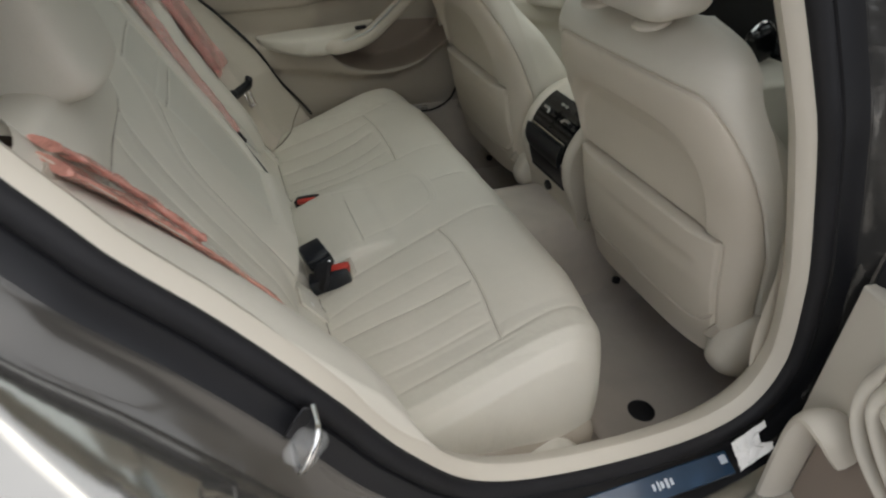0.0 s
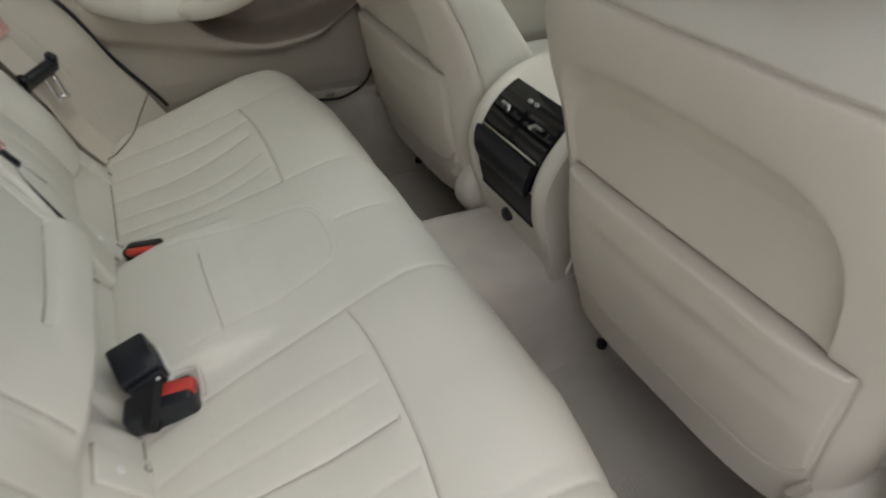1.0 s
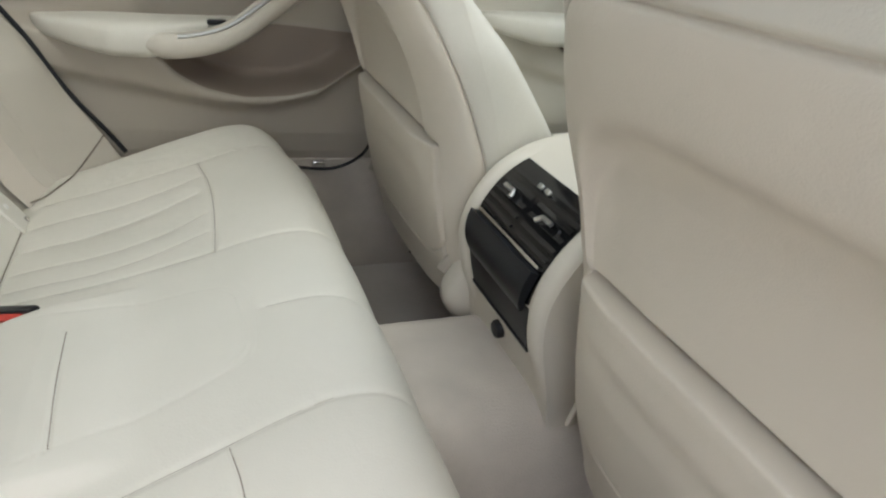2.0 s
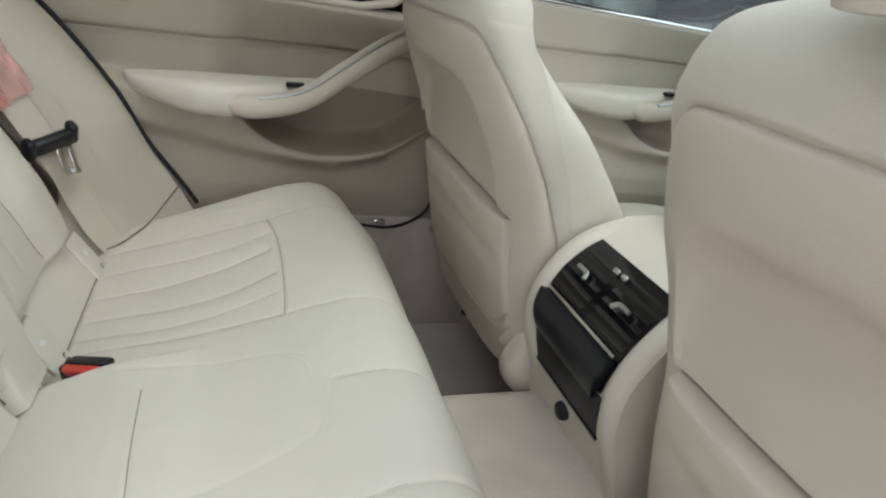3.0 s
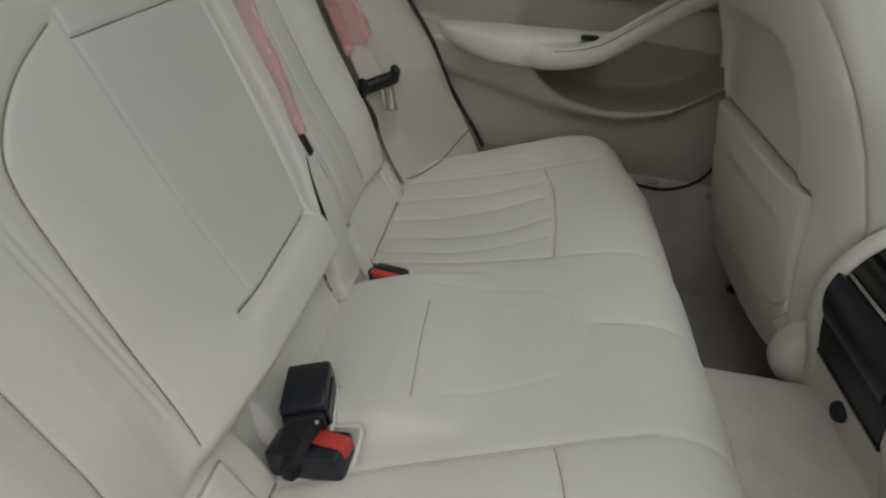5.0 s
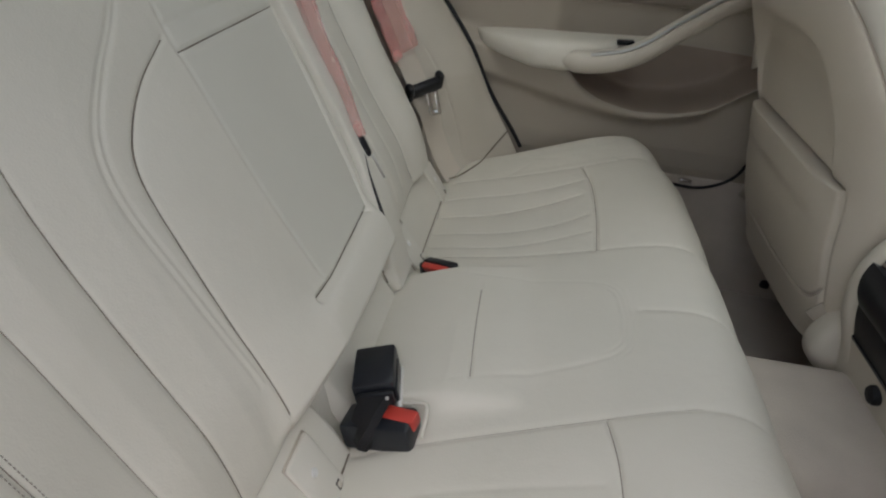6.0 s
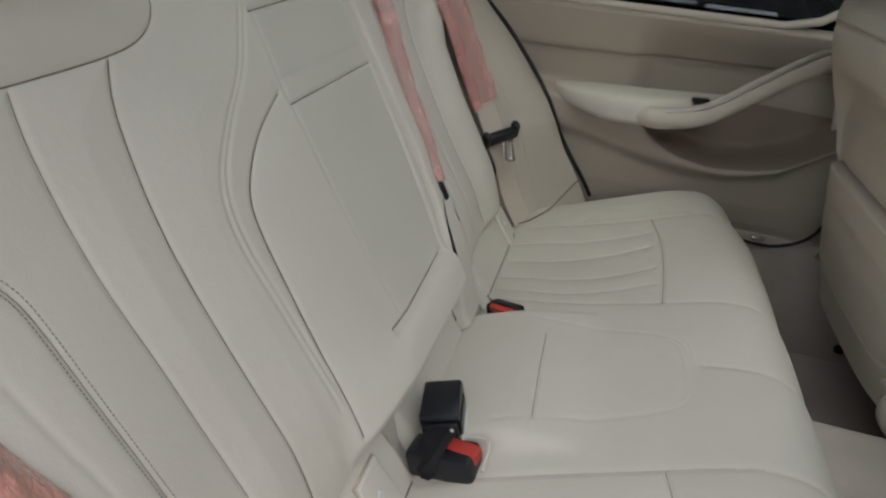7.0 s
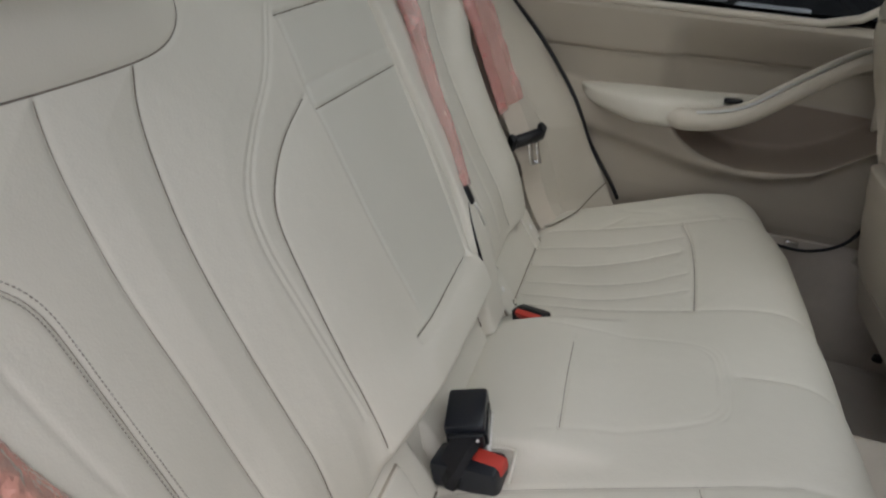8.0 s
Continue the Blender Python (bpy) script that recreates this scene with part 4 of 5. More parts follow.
def front_seat():
    y0 = Y_SEAT
    ob = thing("bucket_seat", "cream leather front seat with a rear pocket and moulded back", "car seat", (0.95, y0, 0.30), "front seats")
    z = np.concatenate([np.linspace(0.50, 1.0, 430), 1.0 + 0.066 * np.sin(np.linspace(0, math.pi / 2, 46)[1:])])
    t = np.linspace(-1, 1, 300)
    T, Zq = np.meshgrid(t, z, indexing="xy")
    xr = np.interp(z, (0.50, 0.58, 0.66, 0.74, 0.82, 0.89, 0.95, 0.985, 1.02, 1.045, 1.066), (0.705, 0.678, 0.660, 0.648, 0.622, 0.590, 0.564, 0.552, 0.553, 0.566, 0.610))
    xr = np.convolve(np.pad(xr, 16, "edge"), np.ones(33) / 33, "valid")
    xf = np.interp(z, (0.50, 0.60, 0.75, 0.90, 0.985, 1.03, 1.066), (0.90, 0.86, 0.795, 0.725, 0.672, 0.645, 0.620))
    w = np.interp(z, (0.50, 0.58, 0.74, 0.88, 0.94, 0.98, 1.01, 1.03, 1.045, 1.057, 1.066), (0.212, 0.228, 0.238, 0.241, 0.232, 0.223, 0.216, 0.209, 0.196, 0.165, 0.095))
    w = np.convolve(np.pad(w, 7, "edge"), np.ones(15) / 15, "valid")
    dep = np.interp(z, (0.5, 0.74, 0.95, 1.02, 1.066), (0.09, 0.085, 0.075, 0.055, 0.015))
    XR, XF, W, D = (np.meshgrid(t, q, indexing="xy")[1] for q in (xr, xf, w, dep))
    A = T * math.pi / 2
    e = 0.50
    Yl = W * np.sign(A) * np.abs(np.sin(A)) ** e
    c = np.abs(np.cos(A)) ** e
    X = XR + D * (1 - c)
    # the panel of the back and its seam
    arc = np.abs(T) * 0.30
    edge = spline([(0.0, 0.9885), (0.05, 0.988), (0.09, 0.9878), (0.132, 0.985), (0.155, 0.980), (0.178, 0.968), (0.202, 0.950), (0.226, 0.925), (0.246, 0.895), (0.262, 0.85), (0.274, 0.80), (0.288, 0.71), (0.292, 0.60), (0.292, 0.51)], 8)
    seam = off_lines(arc, Zq, [edge])
    ts = np.interp(Zq, edge[::-1, 1], edge[::-1, 0]) / 0.30
    lift = -0.0045 * np.exp(-(seam / 0.0028) ** 2) + 0.006 * (1 - np.exp(-seam / 0.020))
    yl = np.abs(Yl)
    # knee hollow, upper pad, pocket with its slit
    wide = np.where(Yl > 0, 0.196, 0.172)  # it runs further out on one side
    edge_low = 0.76 + 0.152 * np.clip(1 - (yl / wide) ** 4, 0, 1) ** 0.25
    hollow = bump(yl, -1, wide, 0.010) * bump(Zq, 0.70, edge_low, 0.0045)
    lift += -0.017 * hollow * np.interp(Zq, (0.74, 0.80, 0.87, 0.91), (0.7, 1.1, 1.9, 1.8))
    slit_z = 0.757 - 0.004 * (yl / 0.2) ** 2
    foot = 0.572 + 0.035 * np.clip((yl - 0.12) / 0.077, 0, 1) ** 4
    pocket = bump(yl, -1, 0.197, 0.002) * bump(Zq, foot, slit_z, 0.0014)
    lift += (0.017 * hollow + 0.005) * pocket * np.clip((Zq - 0.56) / 0.10, 0.45, 1)
    around = np.where(Zq < slit_z, np.minimum(np.abs(yl - 0.199), np.abs(Zq - foot + 0.002) + 9 * (yl > 0.2)), 9)
    lift += -0.005 * np.exp(-(around / 0.003) ** 2)
    slit = np.exp(-((Zq - slit_z - 0.0026) / 0.0020) ** 2) * bump(yl, -1, 0.195, 0.002)
    lift += -0.026 * slit
    rng = np.random.RandomState(8)
    for _ in range(18):
        cy, cz, q = rng.uniform(-0.2, 0.2), rng.uniform(0.55, 1.03), rng.uniform(0.03, 0.07)
        lift += rng.uniform(-0.0015, 0.0015) * np.exp(-((Yl - cy) ** 2 + (Zq - cz) ** 2) / q**2)
    X = X - lift * c
    Yl = Yl + np.sign(Yl) * lift * (1 - c)
    pts = np.stack([X, y0 + Yl, Zq], -1)
    fts = (np.abs(T) - ts)[:-1, :-1]
    fz = Zq[:-1, :-1]
    panel = (fts <= 0) & (fz < 0.9885)
    pk = panel & (pocket[:-1, :-1] > 0.5)
    part("back_panel", sheet(pts, panel & ~pk), leather_back, ob, "moulded cream back panel")
    part("map_pocket", sheet(pts, pk), leather_back, ob, "cream pocket panel with a dark slit")
    part("back_cover", sheet(pts, ~panel), leather, ob)
    # the front half with its bolsters
    xm = XR + D
    wing = bump(np.abs(T), 0.45, 0.88, 0.05) * np.interp(Zq, (0.50, 0.62, 0.76, 0.86, 0.946, 1.02), (0.115, 0.105, 0.078, 0.040, 0.005, -0.01))
    cf = np.abs(np.cos(A)) ** 0.8
    Xf = xm - 0.012 + (XF - xm) * cf + wing
    Yf = (W + 0.003) * np.sign(A) * np.abs(np.sin(A)) ** 0.6
    Zf = Zq - 0.03 * cf * np.clip((Zq - 0.88) / 0.16, 0, 1)
    part("backrest", sheet(np.stack([Xf, y0 + Yf, Zf], -1)), leather, ob)
    # head rest
    head = part("head_rest", pillow((0.105, 0.280, 0.19), (0.535, y0 - 0.014, 1.158), -6), leather, ob)
    for s in (-1, 1):
        part("post", sweep([(0.556, y0 - 0.010 + s * 0.066, 1.05), (0.548, y0 - 0.010 + s * 0.066, 1.12)], circle(0.006, 12), up=(0, 1, 0)), chrome, head)
        part("post_guide", lathe([(0.020, 0), (0.026, 0.002), (0.026, 0.007), (0.021, 0.011), (0.012, 0.012)], (0.545, y0 - 0.010 + s * 0.066, 1.054), 24, (0, -16, 0)), plastic_cream, head)
    # cushion, side covers, rails
    cush = puff((0.56, 0.53, 0.17), (1.02, y0, 0.545), 4.5, 30, (0, -7, 0))
    part("cushion", cush, leather, ob)
    for s in (-1, 1):
        cover = puff((0.44, 0.05, 0.12), (1.02, y0 + s * 0.215, 0.470), 3.6, 20, (0, -4, 0))
        part("side_cover", cover, plastic_cream, ob)
        hinge = puff((0.15, 0.070, 0.135), (0.764, y0 + s * 0.220, 0.537), 3.0, 22, (0, 24, 0)) if s < 0 else puff((0.20, 0.060, 0.145), (0.835, y0 + 0.196, 0.487), 3.0, 18, (0, 24, 0))
        part("hinge_cover", hinge, plastic_cream, ob, "rounded cream hinge cover")
        part("hinge_gusset", box((0.030, 0.006, 0.030), (0.697, y0 + s * 0.204, 0.566), 0.003, 2, (0, 30, s * 30)), plastic_beige, ob)
        part("rail", box((0.40, 0.030, 0.024), (1.06, y0 + s * 0.17, 0.335), 0.006, 2), black_plastic, ob)
    part("rail_bolt", lathe([(0.010, 0), (0.010, 0.010), (0.006, 0.013)], (0.80, y0 + 0.195, 0.36), 10), black_plastic, ob)
    part("seat_pan", box((0.36, 0.36, 0.06), (1.04, y0, 0.45), 0.02, 2), pocket_beige, ob)
    return ob


seat = front_seat()
copy_thing(seat, Matrix.Translation((0.932, -Y_SEAT, 0.295)))

# ---- middle console ----
FACE = spline([(0.700, 0.515), (0.692, 0.55), (0.680, 0.585), (0.668, 0.625), (0.664, 0.665), (0.672, 0.70), (0.692, 0.735), (0.722, 0.762), (0.765, 0.780), (0.82, 0.790)], 8)


def on_face(z, out=0.0):
    """A place on the console's rear face, by height, lifted off it."""
    x = np.interp(z, FACE[:, 1], FACE[:, 0])
    d = (np.interp(z + 0.004, FACE[:, 1], FACE[:, 0]) - np.interp(z - 0.004, FACE[:, 1], FACE[:, 0])) / 0.008
    n = np.array([-1, 0, d]) / math.hypot(1, d)
    return np.array([x, 0, z]) + out * n


def face_sheet(z0, z1, half0, half1, out, thick=0.004, nz=24, bow=0.0):
    """A plate that follows the console's face between two heights."""
    zs = np.linspace(z0, z1, nz)
    rings = []
    for z in zs:
        k = (z - z0) / (z1 - z0)
        h = half0 + (half1 - half0) * k + bow * math.sin(k * math.pi)
        a, b = on_face(z, out), on_face(z, out - thick)
        rings.append([(a[0], -h, a[2]), (a[0], h, a[2]), (b[0], h, b[2]), (b[0], -h, b[2])])
    return loft(rings)


def console():
    ob = thing("center_console", "cream middle console with black rear air vents and chrome strip", "car console", (0.95, 0, 0.53))
    outline = [tuple(p) for p in FACE[::2]] + [(1.30, 0.80), (1.30, 0.40), (0.75, 0.40), (0.71, 0.46)]
    part("housing", prism(outline, "y", -0.116, 0.116, 0.022, 4), plastic_cream, ob)
    for s in (-1, 1):
        rings = []
        for k, p in enumerate(FACE):
            r = 0.0125 * min(1, k / 20, (len(FACE) - k) / 20) ** 0.7 + 0.001
            q = on_face(p[1], -0.004)
            rings.append([(q[0] - r * math.cos(w), s * (0.0995 + 0.0165 * math.sin(w)), q[2] + 0.2 * r * math.cos(w)) for w in np.linspace(0, 2 * math.pi, 14, endpoint=False)])
        part("cheek", loft(rings), plastic_cream, ob, "rounded cream rim beside the vents")
    bez = part("vent_surround", face_sheet(0.655, 0.764, 0.079, 0.080, 0.003, 0.006, 30, 0.004), black_gloss, ob, "black glossy vent surround")
    part("chrome_strip", face_sheet(0.6965, 0.7000, 0.077, 0.077, 0.0075, 0.004, 4), chrome, bez, "thin chrome strip")
    drum = []
    for k in np.linspace(0, 1, 22):
        p, q = on_face(0.640 + 0.054 * k, 0.004 + 0.012 * math.sin(min(k * 1.25, 1) * math.pi / 2) ** 0.7), on_face(0.645 + 0.049 * k, -0.004)
        hw = 0.080 - 0.012 * (1 - k) ** 2
        drum.append([(p[0], -hw, p[2]), (p[0], hw, p[2]), (q[0], hw, q[2]), (q[0], -hw, q[2])])
    part("flap", loft(drum), black_grey, bez, "dark satin flap")
    part("tray", face_sheet(0.590, 0.650, 0.076, 0.083, 0.0015, 0.004, 12), black_plastic, bez, "dark open tray under the flap")
    part("tray_lip", face_sheet(0.587, 0.592, 0.078, 0.079, 0.003, 0.004, 4), black_grey, bez)
    for s in (-1, 1):
        vent = part("air_vent", face_sheet(0.706, 0.758, 0.0, 0.0, 0.002, 0.003, 4), black_plastic, bez)
        for k in range(5):
            z = 0.709 + 0.0108 * k
            p = on_face(z, 0.003)
            part("slat", sweep([(p[0], s * 0.006, p[2]), (p[0], s * 0.080, p[2])], band(0.008, 0.002, 0.0008), up=(-0.5, 0, 0.8)), black_gloss, vent)
        p, g = on_face(0.735, 0.011), on_face(0.729, 0.012)
        tab = spline([(p[0], s * 0.056, p[2]), (p[0], s * 0.042, p[2]), (p[0], s * 0.036, p[2] - 0.001), (g[0], s * 0.031, g[2])], 6)
        part("vent_tab", sweep(tab, band(0.006, 0.004, 0.001), up=(-0.7, 0, 0.7)), satin, vent, "silver vent tab")
        q = on_face(0.752, 0.009)
        part("vent_end", box((0.004, 0.010, 0.006), (q[0], s * 0.008, q[2]), 0.001, 1, (0, 40, 0)), satin, vent)
    part("socket_cap", lathe([(0.0, 0), (0.0125, 0), (0.0125, 0.006), (0.0105, 0.009), (0.0, 0.010)], (0.688, 0.004, 0.560), 22, (0, -98, 0)), rubber, ob, "round black socket cap")
    part("arm_lid", puff((0.32, 0.205, 0.075), (0.965, 0, 0.815), 5.0, 26, (0, 1, 0)), leather, ob, "cream leather arm rest lid")
    part("deck", box((0.46, 0.20, 0.05), (1.34, 0, 0.755), 0.012, 3), black_gloss, ob, "black glossy selector deck")
    for s in (-1, 1):
        part("deck_trim", sweep([(1.16, s * 0.098, 0.782), (1.55, s * 0.098, 0.800)], circle(0.005, 8), up=(0, 0, 1)), chrome, ob)
    lever = part("selector", puff((0.075, 0.045, 0.09), (1.235, 0.012, 0.845), 3.0, 18, (0, -18, 0)), black_gloss, ob, "black gear selector with chrome rim")
    part("selector_rim", sweep([(1.235 + 0.040 * math.cos(q), 0.012, 0.850 + 0.047 * math.sin(q)) for q in np.linspace(-0.6, 2.6, 22)], circle(0.004, 8), up=(0, 1, 0)), chrome, lever)
    for k, (x, y) in enumerate(((1.17, -0.045), (1.17, 0.045))):
        cup = [(x + 0.037 * math.cos(q), y + 0.037 * math.sin(q), 0.787) for q in np.linspace(0, 2 * math.pi, 28, endpoint=False)]
        part("cup_ring", sweep(cup, circle(0.004, 8), closed=True), chrome, ob, "chrome cup holder ring")
    part("control_dial", lathe([(0.026, 0), (0.026, 0.014), (0.022, 0.018), (0.0, 0.018)], (1.33, -0.045, 0.780), 28), satin, ob, "silver control dial")
    return ob


console()


# ---- floor mats ----
def floor_mat(side):
    y = np.linspace(0.165, 0.60, 70)
    x = np.linspace(0.54, 0.98, 70)
    X, Y = np.meshgrid(x, y, indexing="ij")
    k = np.minimum.reduce([(X - 0.54), (0.98 - X), (Y - 0.165), (0.60 - Y)])
    Zq = 0.304 + 0.004 * np.clip(k / 0.01, 0, 1) + 0.05 * np.clip((0.20 - Y) / 0.04, 0, 1) ** 2 + 0.0015 * np.sin(X * 31 + Y * 17)
    ob = thing("floor_mat", "beige carpet floor mat in the rear foot well", "floor mat", (0.76, side * 0.38, 0.298), "floor mats")
    part("mat_sheet", sheet(np.stack([X, side * Y, Zq], -1)), mat_cloth, ob)
    if side < 0:
        part("anchor_disc", lathe([(0.0, 0.0), (0.027, 0.0), (0.0275, 0.003), (0.025, 0.006), (0.018, 0.0075), (0.0, 0.008)], (0.655, side * 0.500, 0.305), 30), rubber, ob, "round black mat anchor")
    return ob


floor_mat(-1)
floor_mat(1)

# ---- door linings ----
def door_lining(name, x0, side, label, dz=0.0, fine=1):
    """A door's inner lining, built for the left rear door and moved by x0; side 1 is the far side of the car."""
    ob = thing(name, label, "car door lining", (0.35 + x0, side * 0.68, 0.55))
    x = np.linspace(-0.14, 0.76, 230 * fine)
    below, above = 60 * fine, 92 * fine
    top_x, top_z = (-0.14, 0.285, 0.307, 0.34, 0.369, 0.432, 0.518, 0.583, 0.625, 0.66, 0.76), (0.80, 0.76, 0.730, 0.708, 0.695, 0.681, 0.688, 0.708, 0.737, 0.775, 0.80)
    edge = np.interp(x, top_x, top_z)
    edge = np.convolve(np.pad(edge, 8, "edge"), np.ones(17) / 17, "valid")
    Zq = np.vstack([0.525 + (edge - 0.525) * np.linspace(0, 1, below)[:, None], edge + (0.950 - edge) * np.linspace(0, 1, above)[1:, None]])
    X, rim = np.tile(x, (len(Zq), 1)), np.tile(edge, (len(Zq), 1))
    low = 1 / (1 + np.exp(-np.clip((rim - Zq) / 0.0035, -40, 40)))
    fold = np.interp(X, (-0.14, 0.10, 0.204, 0.319, 0.391, 0.477, 0.564, 0.632, 0.76), (0.720, 0.705, 0.689, 0.667, 0.658, 0.656, 0.680, 0.732, 0.80))
    under = 1 / (1 + np.exp(-np.clip((fold - Zq) / 0.006, -40, 40))) * np.interp(X, (-0.14, 0.05, 0.35), (0.3, 0.5, 1.0))
    reach = low * (np.interp(X, (-0.14, 0.1, 0.35, 0.76), (0.045, 0.055, 0.082, 0.082)) - 0.026 * under)
    reach = reach * np.interp(Zq, (0.53, 0.56, 0.60), (0.75, 0.92, 1.0))
    hollow = (-0.042 if x0 < 0.3 else -0.022) * bump(X, 0.27, 0.68, 0.012) * bump(Zq, 0.60, 0.90, 0.02) * (1 - low)
    reach = reach + hollow
    crease = -0.003 * np.exp(-((Zq - 0.853 - 0.02 * X) / 0.003) ** 2)
    upper = 0.008 * bump(Zq, 0.853 + 0.02 * X, 1.2, 0.004)
    reach = reach + crease + upper
    reach = reach - 0.03 * np.clip((Zq - 0.935) / 0.015, 0, 1) ** 2
    Y = side_y(Zq) - 0.012 - reach
    pts = np.stack([X + x0, side * Y, Zq], -1)
    fx, fz = X[:-1, :-1], Zq[:-1, :-1]
    bin_ = np.broadcast_to(np.arange(len(Zq) - 1)[:, None] < below - 1 - 3 * fine, fx.shape)
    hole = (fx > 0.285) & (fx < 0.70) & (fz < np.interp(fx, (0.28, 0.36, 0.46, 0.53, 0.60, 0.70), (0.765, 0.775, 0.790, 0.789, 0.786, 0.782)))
    up = fz > 0.853 + 0.02 * fx
    # One plastic, toned darker for the shaded rear door, lighter for daylit fronts.
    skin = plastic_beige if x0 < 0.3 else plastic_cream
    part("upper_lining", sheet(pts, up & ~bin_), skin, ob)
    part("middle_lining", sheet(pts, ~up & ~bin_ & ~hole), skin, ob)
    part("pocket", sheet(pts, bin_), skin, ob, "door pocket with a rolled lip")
    # brown lining, its colour lowered further for shade down in the pocket
    part("pocket_lining", sheet(pts, hole & ~bin_ & ~up), pocket_beige, ob, "brown pocket lining, darkened for shade in the pocket")
    # arm rest
    rings = []
    for q in np.linspace(0.098, 0.435, 50):
        k = np.clip(min((q - 0.098) / 0.12, 1), 0, 1) ** 0.55
        kf = np.clip((0.435 - q) / 0.16, 0, 1) ** 0.6
        y_in = 0.690 - 0.112 * (0.12 + 0.88 * k) * (0.15 + 0.85 * kf)
        top, bot = 0.797 + 0.012 * (q - 0.098) / 0.337 - 0.012 * (1 - k), 0.742 + 0.035 * (1 - kf) + 0.030 * (1 - k)
        ring = []
        for a in np.linspace(0, 2 * math.pi, 26, endpoint=False):
            cy, cz = math.cos(a), math.sin(a)
            yy = (y_in + 0.700) / 2 - (0.700 - y_in) / 2 * np.sign(cy) * abs(cy) ** 0.5
            zz = (top + bot) / 2 + (top - bot) / 2 * np.sign(cz) * abs(cz) ** 0.55
            ring.append((q + x0, side * yy, zz))
        rings.append(ring)
    part("arm_rest", loft(rings), leather, ob, "padded cream arm rest")
    # pull handle
    path = even(spline([(0.270, 0.584, 0.768), (0.33, 0.578, 0.772), (0.40, 0.584, 0.792), (0.47, 0.600, 0.840), (0.54, 0.618, 0.888), (0.590, 0.632, 0.912), (0.64, 0.655, 0.915)], 10), 50)
    rings = []
    for i, p in enumerate(path):
        t = path[min(i + 1, 49)] - path[max(i - 1, 0)]
        t /= np.linalg.norm(t)
        up_ = np.array([-t[2], 0, t[0]])
        k = min(1, i / 4 + 0.35, (49 - i) / 4 + 0.35)
        rings.append([(p[0] + up_[0] * 0.021 * k * math.sin(a) + x0, side * (p[1] + 0.0135 * k * math.cos(a)), p[2] + up_[2] * 0.021 * k * math.sin(a)) for a in np.linspace(0, 2 * math.pi, 18, endpoint=False)])
    handle = part("pull_handle", loft(rings), plastic_cream, ob, "curved cream pull handle")
    top = path[6:46]
    part("handle_edge", sweep([(p[0] + x0, side * (p[1] - 0.009), p[2] + 0.0165) for p in top], circle(0.0035, 8)), satin, handle, "satin edge along the handle")
    part("window_switch", box((0.032, 0.016, 0.008), (0.385 + x0, side * 0.622, 0.806), 0.002, 1, (0, -4, 0)), black_plastic, ob, "small black window switch")
    part("window_seal", sweep([(-0.16 + x0, side * 0.690, 0.950), (0.50 + x0, side * 0.690, 0.950), (0.56 + x0, side * 0.690, 0.965), (0.64 + x0, side * 0.690, 1.02)] if x0 < 0.3 else [(-0.06 + x0, side * 0.690, 0.946), (0.72 + x0, side * 0.690, 0.940)], circle(0.008, 10)), plastic_cream if x0 < 0.3 else chrome, ob, "slim edging under the window")
    if dz:
        for child in ob.children:
            child.location.z += dz
    part("foot_seal", sweep(spline([(0.44 + x0, side * 0.640, 0.545), (0.54 + x0, side * 0.632, 0.531), (0.61 + x0, side * 0.632, 0.530), (0.67 + x0, side * 0.638, 0.560), (0.70 + x0, side * 0.65, 0.62)], 8), circle(0.0035, 8)), rubber, ob)
    return ob


door_lining("rear_door_lining", 0.0, 1, "beige rear door lining, toned for shade, with cream arm rest, pull handle and pocket", 0.0, 2)
door_lining("front_door_lining", 0.80, 1, "cream front door lining, lightened as if in daylight, with arm rest, pull handle and pocket", 0.07)
door_lining("front_door_lining", 0.80, -1, "cream front door lining, lightened as if in daylight, with arm rest and pocket", 0.07)


def door_shell(name, x0, x1, side, label):
    """Outer skin of a shut door, its window frame and its pane."""
    ob = thing(name, label, "car door", ((x0 + x1) / 2, side * 0.76, 0.4), kind="structure")
    z = np.linspace(0.38, 0.955, 30)
    x = np.linspace(x0, x1, 40)
    X, Zq = np.meshgrid(x, z, indexing="xy")
    out = 0.80 + 0.03 * np.sin((Zq - 0.38) / 0.575 * math.pi) - 0.008 * np.exp(-((Zq - 0.72) / 0.02) ** 2)
    bm_pts = np.stack([X, side * out, Zq], -1)
    part("outer_skin", sheet(bm_pts), paint, ob)
    part("inner_skin", sheet(np.stack([X, side * (out * 0 + side_y(Zq) + 0.035), Zq], -1)), rubber, ob)
    top = [(x0, 0.955), (x1, 0.955), (x1 - 0.06, 1.33), (x0 + 0.04, 1.345)]
    ys = [side_y(q) + 0.015 for _, q in top]
    pane = mesh_of([(p, side * (y + d), q) for d in (0, 0.004) for (p, q), y in zip(top, ys)], [(0, 1, 2, 3), (7, 6, 5, 4), (0, 4, 5, 1), (1, 5, 6, 2), (2, 6, 7, 3), (3, 7, 4, 0)])
    g = part("window_pane", pane, glass_tint if x0 < 0.3 else glass, ob, smooth=False)
    for a, b in ((0, 3), (1, 2), (3, 2)):
        p, q = top[a], top[b]
        line = [(p[0] + (q[0] - p[0]) * k, side * (side_y(p[1] + (q[1] - p[1]) * k) + 0.006), p[1] + (q[1] - p[1]) * k) for k in np.linspace(0, 1, 8)]
        part("window_frame", sweep(line, band(0.05, 0.02, 0.006), up=(0, side, 0.2)), black_plastic, ob)
    return ob


door_shell("door_1", -0.18, 0.70, 1, "shut dark brown rear door with window")
door_shell("door_2", 0.72, 1.62, 1, "shut dark brown front door with window")
